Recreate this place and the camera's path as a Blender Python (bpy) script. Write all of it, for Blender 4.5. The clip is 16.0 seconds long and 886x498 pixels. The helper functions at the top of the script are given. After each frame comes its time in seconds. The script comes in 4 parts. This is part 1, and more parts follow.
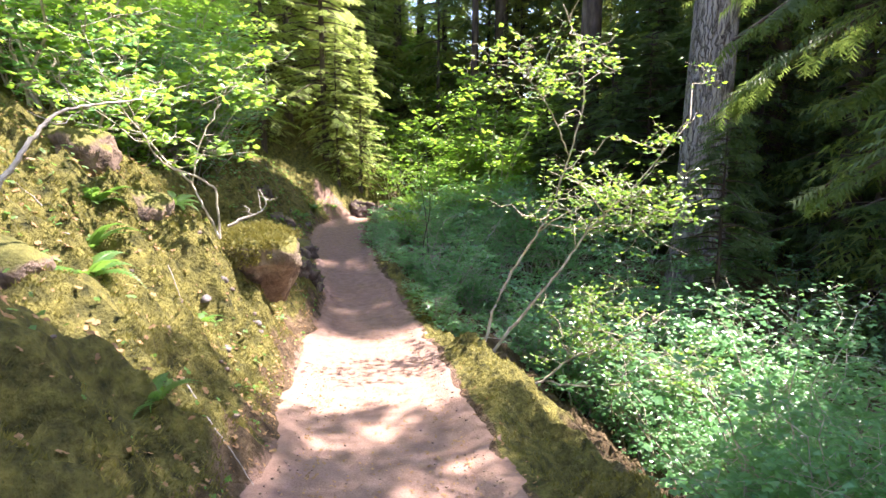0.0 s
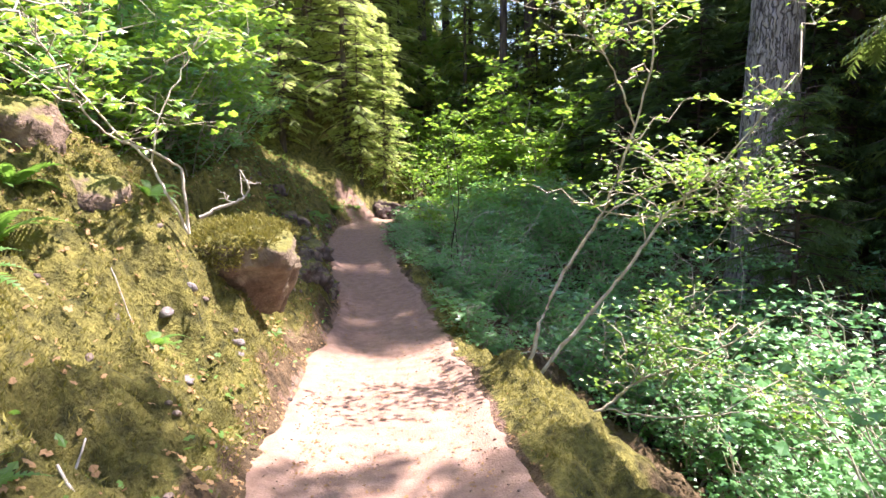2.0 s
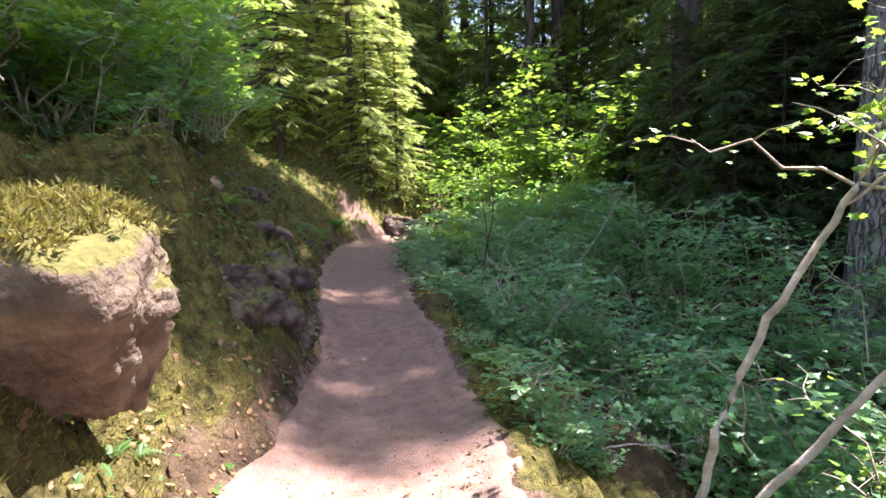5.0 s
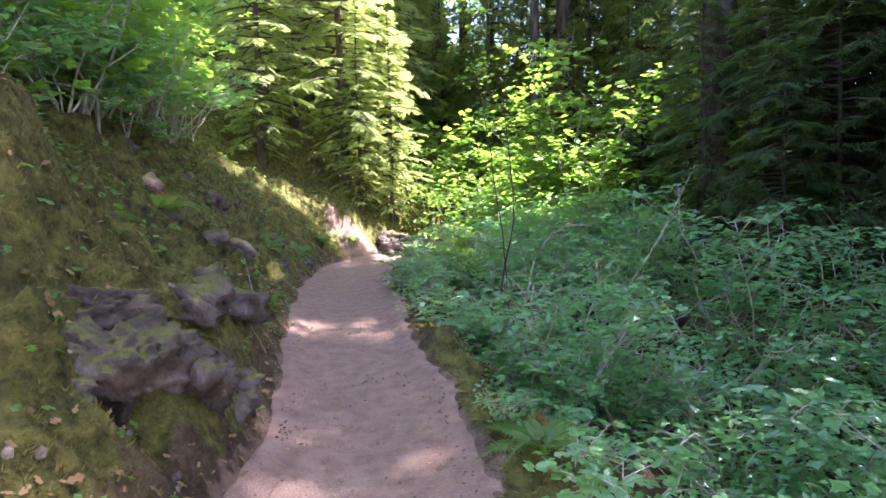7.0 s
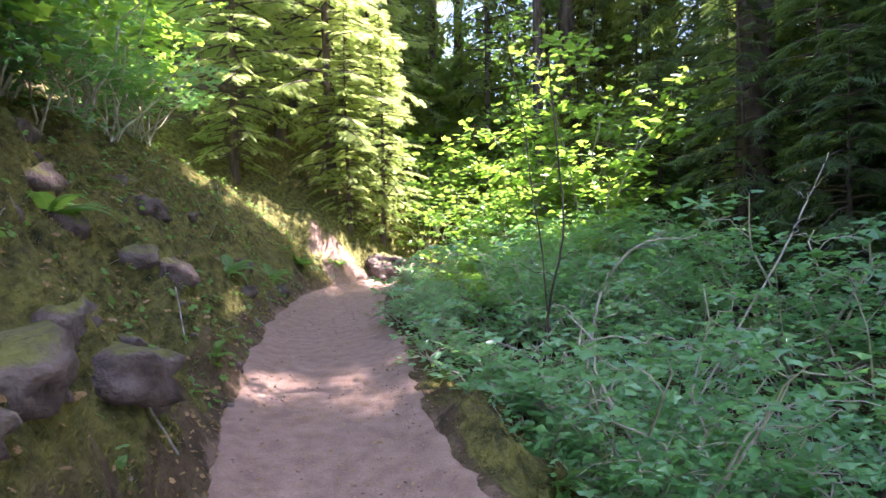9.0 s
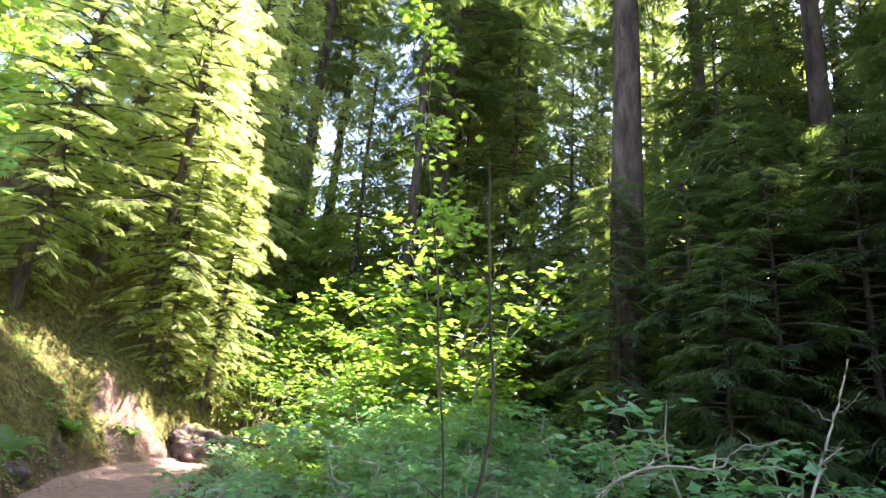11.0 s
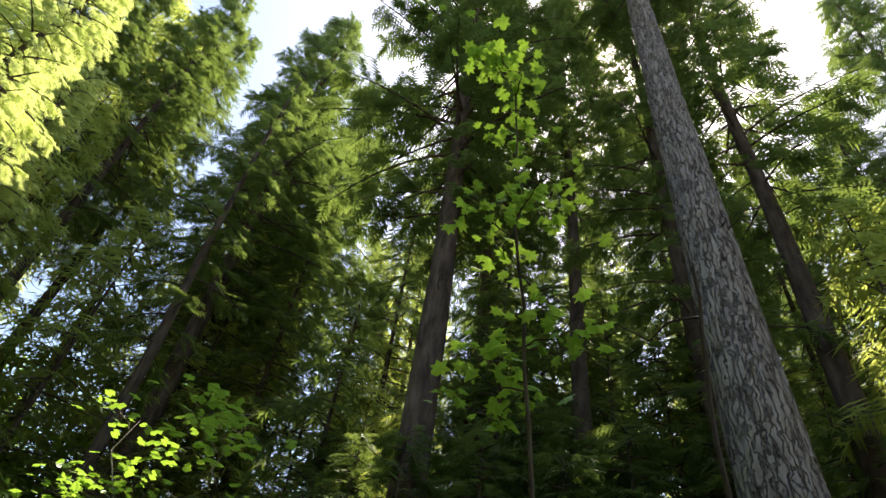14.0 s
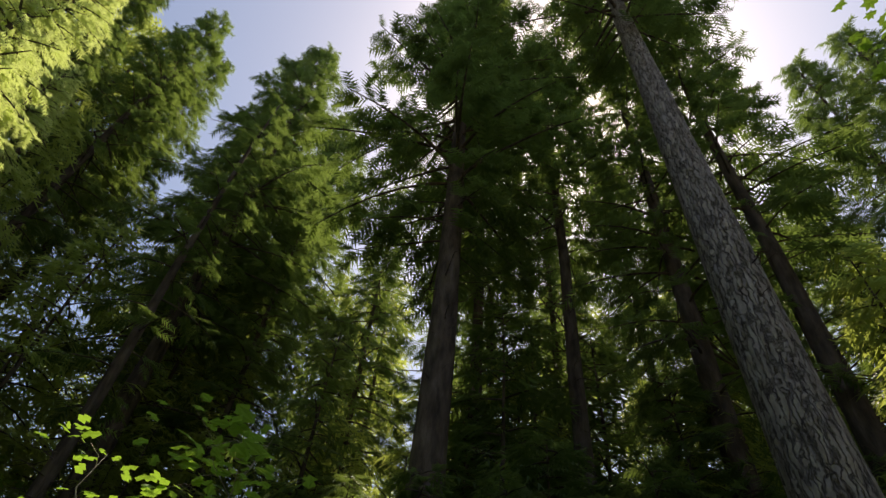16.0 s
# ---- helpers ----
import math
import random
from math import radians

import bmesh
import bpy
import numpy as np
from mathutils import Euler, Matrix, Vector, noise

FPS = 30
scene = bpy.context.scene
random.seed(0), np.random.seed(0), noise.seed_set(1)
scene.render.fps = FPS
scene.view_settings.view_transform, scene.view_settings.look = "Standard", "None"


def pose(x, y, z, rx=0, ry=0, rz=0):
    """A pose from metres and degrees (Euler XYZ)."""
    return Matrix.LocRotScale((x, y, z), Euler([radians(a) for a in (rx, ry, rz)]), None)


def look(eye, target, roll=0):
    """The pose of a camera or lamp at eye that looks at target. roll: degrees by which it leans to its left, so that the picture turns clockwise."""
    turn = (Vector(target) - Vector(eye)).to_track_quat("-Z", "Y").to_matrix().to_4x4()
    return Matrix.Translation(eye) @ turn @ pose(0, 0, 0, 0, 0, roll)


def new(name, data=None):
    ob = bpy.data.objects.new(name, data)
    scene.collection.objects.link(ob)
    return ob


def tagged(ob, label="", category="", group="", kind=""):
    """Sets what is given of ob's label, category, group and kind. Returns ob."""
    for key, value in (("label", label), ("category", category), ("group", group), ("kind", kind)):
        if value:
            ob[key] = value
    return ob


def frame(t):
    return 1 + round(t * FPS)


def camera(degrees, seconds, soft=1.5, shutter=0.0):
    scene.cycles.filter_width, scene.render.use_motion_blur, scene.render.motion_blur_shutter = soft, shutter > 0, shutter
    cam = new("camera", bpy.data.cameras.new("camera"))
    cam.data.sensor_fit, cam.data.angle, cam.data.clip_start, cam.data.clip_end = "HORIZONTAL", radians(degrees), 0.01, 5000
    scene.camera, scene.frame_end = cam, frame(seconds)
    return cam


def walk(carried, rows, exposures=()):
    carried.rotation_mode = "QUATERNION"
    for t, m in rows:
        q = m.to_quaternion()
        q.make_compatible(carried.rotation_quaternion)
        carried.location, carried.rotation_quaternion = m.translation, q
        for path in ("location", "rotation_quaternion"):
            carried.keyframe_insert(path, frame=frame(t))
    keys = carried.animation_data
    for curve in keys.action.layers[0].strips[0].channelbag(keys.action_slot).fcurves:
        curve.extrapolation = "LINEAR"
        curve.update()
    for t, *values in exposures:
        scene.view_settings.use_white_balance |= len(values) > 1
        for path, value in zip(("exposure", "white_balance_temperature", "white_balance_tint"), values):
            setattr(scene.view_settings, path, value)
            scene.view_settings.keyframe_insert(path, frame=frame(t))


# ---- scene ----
cam = camera(74.9, 16.0)
METRES, EYE, TILT, LEAN, TURN = 17.0, 1.5, 0.0, 0.0, -6.1
ROWS = [
    (0.0, 0.0, 0.0, 0.0, 0.02, -8.66, -0.1),
    (0.5, -0.0001, 0.0119, -0.0035, 0.53, -8.59, 0.03),
    (1.0, -0.0019, 0.0335, -0.008, 1.22, -8.47, 0.42),
    (1.5, -0.0039, 0.0625, -0.0136, 2.02, -8.29, 0.71),
    (2.0, -0.0035, 0.0953, -0.0198, 2.7, -8.2, 1.08),
    (2.5, -0.0069, 0.1305, -0.027, 3.11, -8.03, 1.17),
    (3.0, -0.0089, 0.1651, -0.0328, 3.54, -7.76, 1.41),
    (3.5, -0.0146, 0.2015, -0.0374, 3.91, -7.42, 1.4),
    (4.0, -0.0203, 0.237, -0.0425, 4.22, -7.0, 1.41),
    (6.5, -0.0379, 0.4072, -0.0643, 4.18, -4.15, 1.39),
    (7.0, -0.0451, 0.4406, -0.0689, 3.86, -3.7, 1.62),
    (7.5, -0.0552, 0.4742, -0.0715, 3.42, -3.21, 1.64),
    (8.0, -0.0621, 0.5068, -0.0748, 3.21, -2.78, 1.67),
    (10.5, -0.0844, 0.6681, -0.0777, -4.41, 8.95, -2.16),
    (11.0, -0.0844, 0.6969, -0.074, -13.04, 16.63, -4.6),
    (11.5, -0.0888, 0.7237, -0.0712, -23.8, 25.49, -6.63),
    (12.0, -0.0957, 0.7493, -0.0682, -29.52, 30.35, -7.4),
    (12.5, -0.1034, 0.7756, -0.0658, -35.25, 35.46, -7.83),
    (13.0, -0.1085, 0.8045, -0.0656, -40.79, 40.59, -7.56),
    (13.5, -0.1169, 0.8338, -0.0645, -43.06, 42.74, -7.13),
    (14.0, -0.12, 0.8635, -0.0627, -44.94, 44.29, -6.45),
    (14.5, -0.124, 0.8907, -0.0582, -46.53, 45.61, -5.65),
    (15.0, -0.1293, 0.9181, -0.0549, -48.51, 47.11, -4.94),
    (15.5, -0.1375, 0.9488, -0.0546, -49.82, 48.4, -4.65),
    (16.0, -0.1475, 0.9773, -0.0556, -50.72, 49.24, -4.48),
]
EXPOSURES = [(0.0, 2.47, 6450, 25), (2.0, 2.32, 6450, 26), (4.2, 2.17, 6400, 30), (6.5, 2.92, 5950, 32), (8.2, 3.0, 5950, 32), (10.5, 3.12, 6500, 27), (11.5, 2.92, 6600, 25), (12.5, 2.52, 6900, 21), (14.0, 1.44, 7200, 16), (16.0, 0.3, 7600, 15)]
walk(cam, [(t, pose(0, 0, EYE, TILT, LEAN, TURN) @ pose(METRES * x, METRES * y, METRES * z, 90 + pitch, roll, yaw)) for t, x, y, z, yaw, pitch, roll in ROWS], EXPOSURES)

# ---- light ----
SUN_AZ, SUN_EL = radians(74), radians(62)          # clockwise from +y, above the horizon
SUN = Vector((math.cos(SUN_EL) * math.sin(SUN_AZ), math.cos(SUN_EL) * math.cos(SUN_AZ), math.sin(SUN_EL)))
world = bpy.data.worlds.new("world")
scene.world = world
world.use_nodes = True
wn = world.node_tree.nodes
sky = wn.new("ShaderNodeTexSky")
sky.sky_type, sky.sun_disc, sky.sun_elevation, sky.sun_rotation = "NISHITA", False, SUN_EL, SUN_AZ
world.node_tree.links.new(sky.outputs[0], wn["Background"].inputs[0])
wn["Background"].inputs[1].default_value = 0.15
sun_data = bpy.data.lights.new("sun", "SUN")
sun_data.energy, sun_data.angle, sun_data.color = 5.0, radians(0.6), (1.0, 0.95, 0.84)
sun = new("sun", sun_data)
sun.matrix_world = look(SUN * 80, (0, 0, 0))


# ---- materials ----
def material(name, colors, scale=6.0, rough=0.85, bump=0.3, bump_scale=40.0, island=0.0, stretch=(1, 1, 1), spec=0.25, detail=6.0):
    """A rough natural surface: a noise-driven ramp of base colours, two scales of variation and fine relief."""
    m = bpy.data.materials.new(name)
    m.use_nodes = True
    t = m.node_tree
    n, l = t.nodes, t.links
    b = n["Principled BSDF"]
    b.inputs["Roughness"].default_value = rough
    b.inputs["Specular IOR Level"].default_value = spec
    co = n.new("ShaderNodeTexCoord")
    mp = n.new("ShaderNodeMapping")
    mp.inputs["Scale"].default_value = stretch
    l.new(co.outputs["Object"], mp.inputs[0])
    big = n.new("ShaderNodeTexNoise")
    big.inputs["Scale"].default_value, big.inputs["Detail"].default_value = scale, detail
    l.new(mp.outputs[0], big.inputs["Vector"])
    ramp = n.new("ShaderNodeValToRGB")
    e = ramp.color_ramp.elements
    e[0].position, e[1].position = 0.3, 0.7
    e[0].color, e[1].color = (*colors[0], 1), (*colors[-1], 1)
    for k, c in enumerate(colors[1:-1]):
        e.new(0.3 + 0.4 * (k + 1) / (len(colors) - 1)).color = (*c, 1)
    l.new(big.outputs[0], ramp.inputs[0])
    out = ramp.outputs[0]
    fine = n.new("ShaderNodeTexNoise")
    fine.inputs["Scale"].default_value, fine.inputs["Detail"].default_value = bump_scale, 5
    l.new(mp.outputs[0], fine.inputs["Vector"])
    hv = n.new("ShaderNodeHueSaturation")
    vary = n.new("ShaderNodeMapRange")
    vary.inputs["To Min"].default_value, vary.inputs["To Max"].default_value = 0.7, 1.3
    l.new(fine.outputs[0], vary.inputs[0])
    l.new(vary.outputs[0], hv.inputs["Value"])
    l.new(out, hv.inputs["Color"])
    out = hv.outputs[0]
    if island:
        g = n.new("ShaderNodeNewGeometry")
        h2 = n.new("ShaderNodeHueSaturation")
        r2 = n.new("ShaderNodeMapRange")
        r2.inputs["To Min"].default_value, r2.inputs["To Max"].default_value = 1 - island, 1 + island
        l.new(g.outputs["Random Per Island"], r2.inputs[0])
        l.new(r2.outputs[0], h2.inputs["Value"])
        l.new(out, h2.inputs["Color"])
        out = h2.outputs[0]
    l.new(out, b.inputs["Base Color"])
    bp = n.new("ShaderNodeBump")
    bp.inputs["Strength"].default_value, bp.inputs["Distance"].default_value = bump, 0.03
    l.new(fine.outputs[0], bp.inputs["Height"])
    l.new(bp.outputs[0], b.inputs["Normal"])
    return m


def leaf_material(name, low, high, through_color, thin=0.45, gloss=0.45, random_source="island", shine=0.4):
    """Leaf or needle tissue: base colour varied leaf by leaf, light shining through, and a waxy sheen."""
    m = bpy.data.materials.new(name)
    m.use_nodes = True
    t = m.node_tree
    n, l = t.nodes, t.links
    b = n["Principled BSDF"]
    b.inputs["Roughness"].default_value, b.inputs["Specular IOR Level"].default_value = gloss, shine
    if random_source == "island":
        rnd = n.new("ShaderNodeNewGeometry").outputs["Random Per Island"]
    else:
        rnd = n.new("ShaderNodeObjectInfo").outputs["Random"]
    co = n.new("ShaderNodeTexCoord")
    nz = n.new("ShaderNodeTexNoise")
    nz.inputs["Scale"].default_value = 0.9
    l.new(co.outputs["Object"], nz.inputs["Vector"])
    add = n.new("ShaderNodeMath")
    add.operation = "MULTIPLY_ADD"
    add.inputs[1].default_value, add.inputs[2].default_value = 0.7, -0.1
    l.new(rnd, add.inputs[0])
    sm = n.new("ShaderNodeMath")
    sm.operation = "MULTIPLY_ADD"
    sm.inputs[1].default_value = 0.5
    l.new(nz.outputs[0], sm.inputs[0])
    l.new(add.outputs[0], sm.inputs[2])
    mix = n.new("ShaderNodeMix")
    mix.data_type = "RGBA"
    mix.inputs["A"].default_value, mix.inputs["B"].default_value = (*low, 1), (*high, 1)
    l.new(sm.outputs[0], mix.inputs["Factor"])
    l.new(mix.outputs["Result"], b.inputs["Base Color"])
    tr = n.new("ShaderNodeBsdfTranslucent")
    tr.inputs["Color"].default_value = (*through_color, 1)
    sh = n.new("ShaderNodeMixShader")
    sh.inputs[0].default_value = thin
    l.new(b.outputs[0], sh.inputs[1])
    l.new(tr.outputs[0], sh.inputs[2])
    l.new(sh.outputs[0], n["Material Output"].inputs["Surface"])
    return m


def moss_on_rock(name, rock, moss, edge=0.35):
    """Rock that carries moss where its faces turn upwards, broken up by noise."""
    m = material(name, rock, scale=5, bump=0.9, bump_scale=28, rough=0.9)
    n, l = m.node_tree.nodes, m.node_tree.links
    b = n["Principled BSDF"]
    old = b.inputs["Base Color"].links[0].from_socket
    g = n.new("ShaderNodeNewGeometry")
    sp = n.new("ShaderNodeSeparateXYZ")
    l.new(g.outputs["Normal"], sp.inputs[0])
    co = n.new("ShaderNodeTexCoord")
    nz = n.new("ShaderNodeTexNoise")
    nz.inputs["Scale"].default_value, nz.inputs["Detail"].default_value = 4.5, 8
    l.new(co.outputs["Object"], nz.inputs["Vector"])
    ad = n.new("ShaderNodeMath")
    ad.operation = "MULTIPLY_ADD"
    ad.inputs[1].default_value = 1.6
    l.new(nz.outputs[0], ad.inputs[0])
    l.new(sp.outputs["Z"], ad.inputs[2])
    mr = n.new("ShaderNodeMapRange")
    mr.inputs["From Min"].default_value, mr.inputs["From Max"].default_value = 0.75 + edge, 1.05 + edge
    l.new(ad.outputs[0], mr.inputs[0])
    n2 = n.new("ShaderNodeTexNoise")
    n2.inputs["Scale"].default_value, n2.inputs["Detail"].default_value = 14, 6
    l.new(co.outputs["Object"], n2.inputs["Vector"])
    mm = n.new("ShaderNodeMix")
    mm.data_type = "RGBA"
    mm.inputs["A"].default_value, mm.inputs["B"].default_value = (*moss[0], 1), (*moss[1], 1)
    l.new(n2.outputs[0], mm.inputs["Factor"])
    fin = n.new("ShaderNodeMix")
    fin.data_type = "RGBA"
    l.new(mr.outputs[0], fin.inputs["Factor"])
    l.new(old, fin.inputs["A"])
    l.new(mm.outputs["Result"], fin.inputs["B"])
    l.new(fin.outputs["Result"], b.inputs["Base Color"])
    return m


def bark_material(name, fissure, plate, crest):
    """Thick conifer bark: pale upright plates parted by dark fissures."""
    m = material(name, [plate, crest], scale=7, stretch=(1, 1, 0.3), bump=0.6, bump_scale=45, rough=0.95)
    n, l = m.node_tree.nodes, m.node_tree.links
    b = n["Principled BSDF"]
    old = b.inputs["Base Color"].links[0].from_socket
    co = n.new("ShaderNodeTexCoord")
    wv = n.new("ShaderNodeTexNoise")
    wv.inputs["Scale"].default_value, wv.inputs["Detail"].default_value = 4.5, 7
    l.new(co.outputs["Object"], wv.inputs["Vector"])
    mixv = n.new("ShaderNodeVectorMath")
    mixv.operation = "MULTIPLY_ADD"
    mixv.inputs[1].default_value = (0.24, 0.24, 0.7)
    l.new(wv.outputs["Color"], mixv.inputs[0])
    l.new(co.outputs["Object"], mixv.inputs[2])
    mp = n.new("ShaderNodeMapping")
    mp.inputs["Scale"].default_value = (1, 1, 0.11)
    l.new(mixv.outputs[0], mp.inputs[0])
    vo = n.new("ShaderNodeTexVoronoi")
    vo.feature = "DISTANCE_TO_EDGE"
    vo.inputs["Scale"].default_value = 10.0
    l.new(mp.outputs[0], vo.inputs["Vector"])
    mr = n.new("ShaderNodeMapRange")
    mr.inputs["From Min"].default_value, mr.inputs["From Max"].default_value = -0.05, 0.15
    rough_n = n.new("ShaderNodeTexNoise")
    rough_n.inputs["Scale"].default_value, rough_n.inputs["Detail"].default_value = 16.0, 8
    rough_n.inputs["Roughness"].default_value = 0.7
    mp2 = n.new("ShaderNodeMapping")
    mp2.inputs["Scale"].default_value = (1, 1, 0.16)
    l.new(co.outputs["Object"], mp2.inputs[0])
    l.new(mp2.outputs[0], rough_n.inputs["Vector"])
    brk = n.new("ShaderNodeMath")
    brk.operation = "MULTIPLY_ADD"
    brk.inputs[1].default_value = 0.62
    l.new(rough_n.outputs["Fac"], brk.inputs[0])
    shift = n.new("ShaderNodeMath")
    shift.inputs[1].default_value = -0.29
    l.new(vo.outputs["Distance"], shift.inputs[0])
    l.new(shift.outputs[0], brk.inputs[2])
    l.new(brk.outputs[0], mr.inputs[0])
    fin = n.new("ShaderNodeMix")
    fin.data_type = "RGBA"
    fin.inputs["A"].default_value = (*fissure, 1)
    l.new(mr.outputs[0], fin.inputs["Factor"])
    l.new(old, fin.inputs["B"])
    l.new(fin.outputs["Result"], b.inputs["Base Color"])
    bp = n.new("ShaderNodeBump")
    bp.inputs["Strength"].default_value, bp.inputs["Distance"].default_value = 1.0, 0.06
    l.new(mr.outputs[0], bp.inputs["Height"])
    l.new(b.inputs["Normal"].links[0].from_socket, bp.inputs["Normal"])
    l.new(bp.outputs[0], b.inputs["Normal"])
    return m


MOSS_A, MOSS_B = (0.028, 0.033, 0.011), (0.205, 0.188, 0.054)
M_DIRT = material("packed_earth", [(0.2, 0.122, 0.094), (0.25, 0.158, 0.122), (0.295, 0.192, 0.152)], scale=7, bump=0.5, bump_scale=60, rough=0.95)
M_ROCK = moss_on_rock("mossy_rock", [(0.07, 0.05, 0.04), (0.16, 0.11, 0.085), (0.26, 0.19, 0.15)], (MOSS_A, MOSS_B))
M_BAREROCK = moss_on_rock("bare_rock", [(0.05, 0.034, 0.03), (0.12, 0.085, 0.078), (0.2, 0.155, 0.145)], (MOSS_A, MOSS_B), 0.7)
M_OUTCROP = moss_on_rock("outcrop_rock", [(0.05, 0.036, 0.032), (0.11, 0.08, 0.072), (0.19, 0.145, 0.135)], (MOSS_A, MOSS_B), 0.62)
M_BOULDER = moss_on_rock("boulder_face", [(0.07, 0.05, 0.035), (0.145, 0.11, 0.08), (0.26, 0.215, 0.16)], (MOSS_A, MOSS_B), 0.3)
M_GREYSTONE = material("pale_stone", [(0.1, 0.085, 0.085), (0.22, 0.195, 0.195)], scale=12, bump=0.6, bump_scale=50)
M_GRIT = material("trail_grit", [(0.17, 0.11, 0.085), (0.3, 0.21, 0.17)], scale=20, island=0.3)
M_PEBBLE = material("pebble", [(0.09, 0.065, 0.055), (0.2, 0.155, 0.13)], scale=20, island=0.4)
M_BARK = bark_material("furrowed_bark", (0.06, 0.046, 0.04), (0.22, 0.185, 0.17), (0.38, 0.335, 0.315))
M_DARKBARK = material("dark_bark", [(0.04, 0.03, 0.025), (0.09, 0.066, 0.055), (0.145, 0.112, 0.094)], scale=5, stretch=(1, 1, 0.25), bump=0.8, bump_scale=26, rough=0.95)
M_TWIG = material("grey_twig_bark", [(0.26, 0.21, 0.16), (0.42, 0.36, 0.29), (0.56, 0.5, 0.43)], scale=9, bump=0.3, bump_scale=50, rough=0.8)
M_DEAD = material("weathered_dead_wood", [(0.18, 0.15, 0.125), (0.33, 0.295, 0.26), (0.46, 0.42, 0.38)], scale=9, bump=0.4, bump_scale=50, rough=0.85)
M_MOSSWOOD = moss_on_rock("mossy_log_bark", [(0.07, 0.045, 0.03), (0.15, 0.10, 0.07), (0.24, 0.17, 0.12)], (MOSS_A, MOSS_B), 0.2)
M_MOSSBLADE = leaf_material("moss_fibres", (0.03, 0.036, 0.011), (0.25, 0.222, 0.056), (0.29, 0.26, 0.05), thin=0.3, gloss=0.8)
M_MAPLE = leaf_material("maple_leaf", (0.09, 0.19, 0.035), (0.20, 0.34, 0.05), (0.36, 0.60, 0.06), gloss=0.36, shine=0.75)
# cooler green than M_MAPLE: the skylit shade is put into the leaf colour
M_SHRUB = leaf_material("shrub_leaf_shade_tint", (0.065, 0.19, 0.08), (0.165, 0.36, 0.14), (0.27, 0.54, 0.14), gloss=0.33, shine=0.8)
M_FERN = leaf_material("fern_frond", (0.05, 0.13, 0.03), (0.12, 0.22, 0.05), (0.22, 0.42, 0.06))
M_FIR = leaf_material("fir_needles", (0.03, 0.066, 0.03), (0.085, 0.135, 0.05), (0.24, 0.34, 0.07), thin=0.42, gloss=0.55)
# pale needles with sunlight put into the colour; shaded hemlocks use M_FIR
M_HEMLOCK = leaf_material("hemlock_needles_sunlit_tint", (0.12, 0.18, 0.055), (0.3, 0.37, 0.12), (0.58, 0.68, 0.21), thin=0.62, gloss=0.55)
# lit copy of M_FIR: sunshine on the farther conifers is in the base colour
M_FARFIR = leaf_material("fir_needles_sunlit_tint", (0.06, 0.10, 0.035), (0.15, 0.2, 0.06), (0.5, 0.58, 0.12), thin=0.55, gloss=0.55)
M_LITTER = leaf_material("dead_leaf_litter", (0.14, 0.07, 0.03), (0.38, 0.24, 0.12), (0.4, 0.24, 0.08), thin=0.2, gloss=0.8)


# ---- mesh helpers ----
def vnoise(x, y, seed=0):
    """Smooth value noise on numpy arrays, about -1 to 1."""
    tab = np.random.RandomState(seed).rand(256, 256)
    xi, yi = np.floor(x).astype(int), np.floor(y).astype(int)
    fx, fy = x - xi, y - yi
    fx, fy = fx * fx * (3 - 2 * fx), fy * fy * (3 - 2 * fy)
    g = lambda a, b: tab[(xi + a) % 256, (yi + b) % 256]
    return 2 * ((g(0, 0) * (1 - fx) + g(1, 0) * fx) * (1 - fy) + (g(0, 1) * (1 - fx) + g(1, 1) * fx) * fy) - 1


def fbm(x, y, octaves=4, seed=0):
    s, a = 0, 1.0
    for k in range(octaves):
        s = s + a * vnoise(x * 2 ** k + 17.3 * k, y * 2 ** k - 9.1 * k, seed + k)
        a *= 0.5
    return s


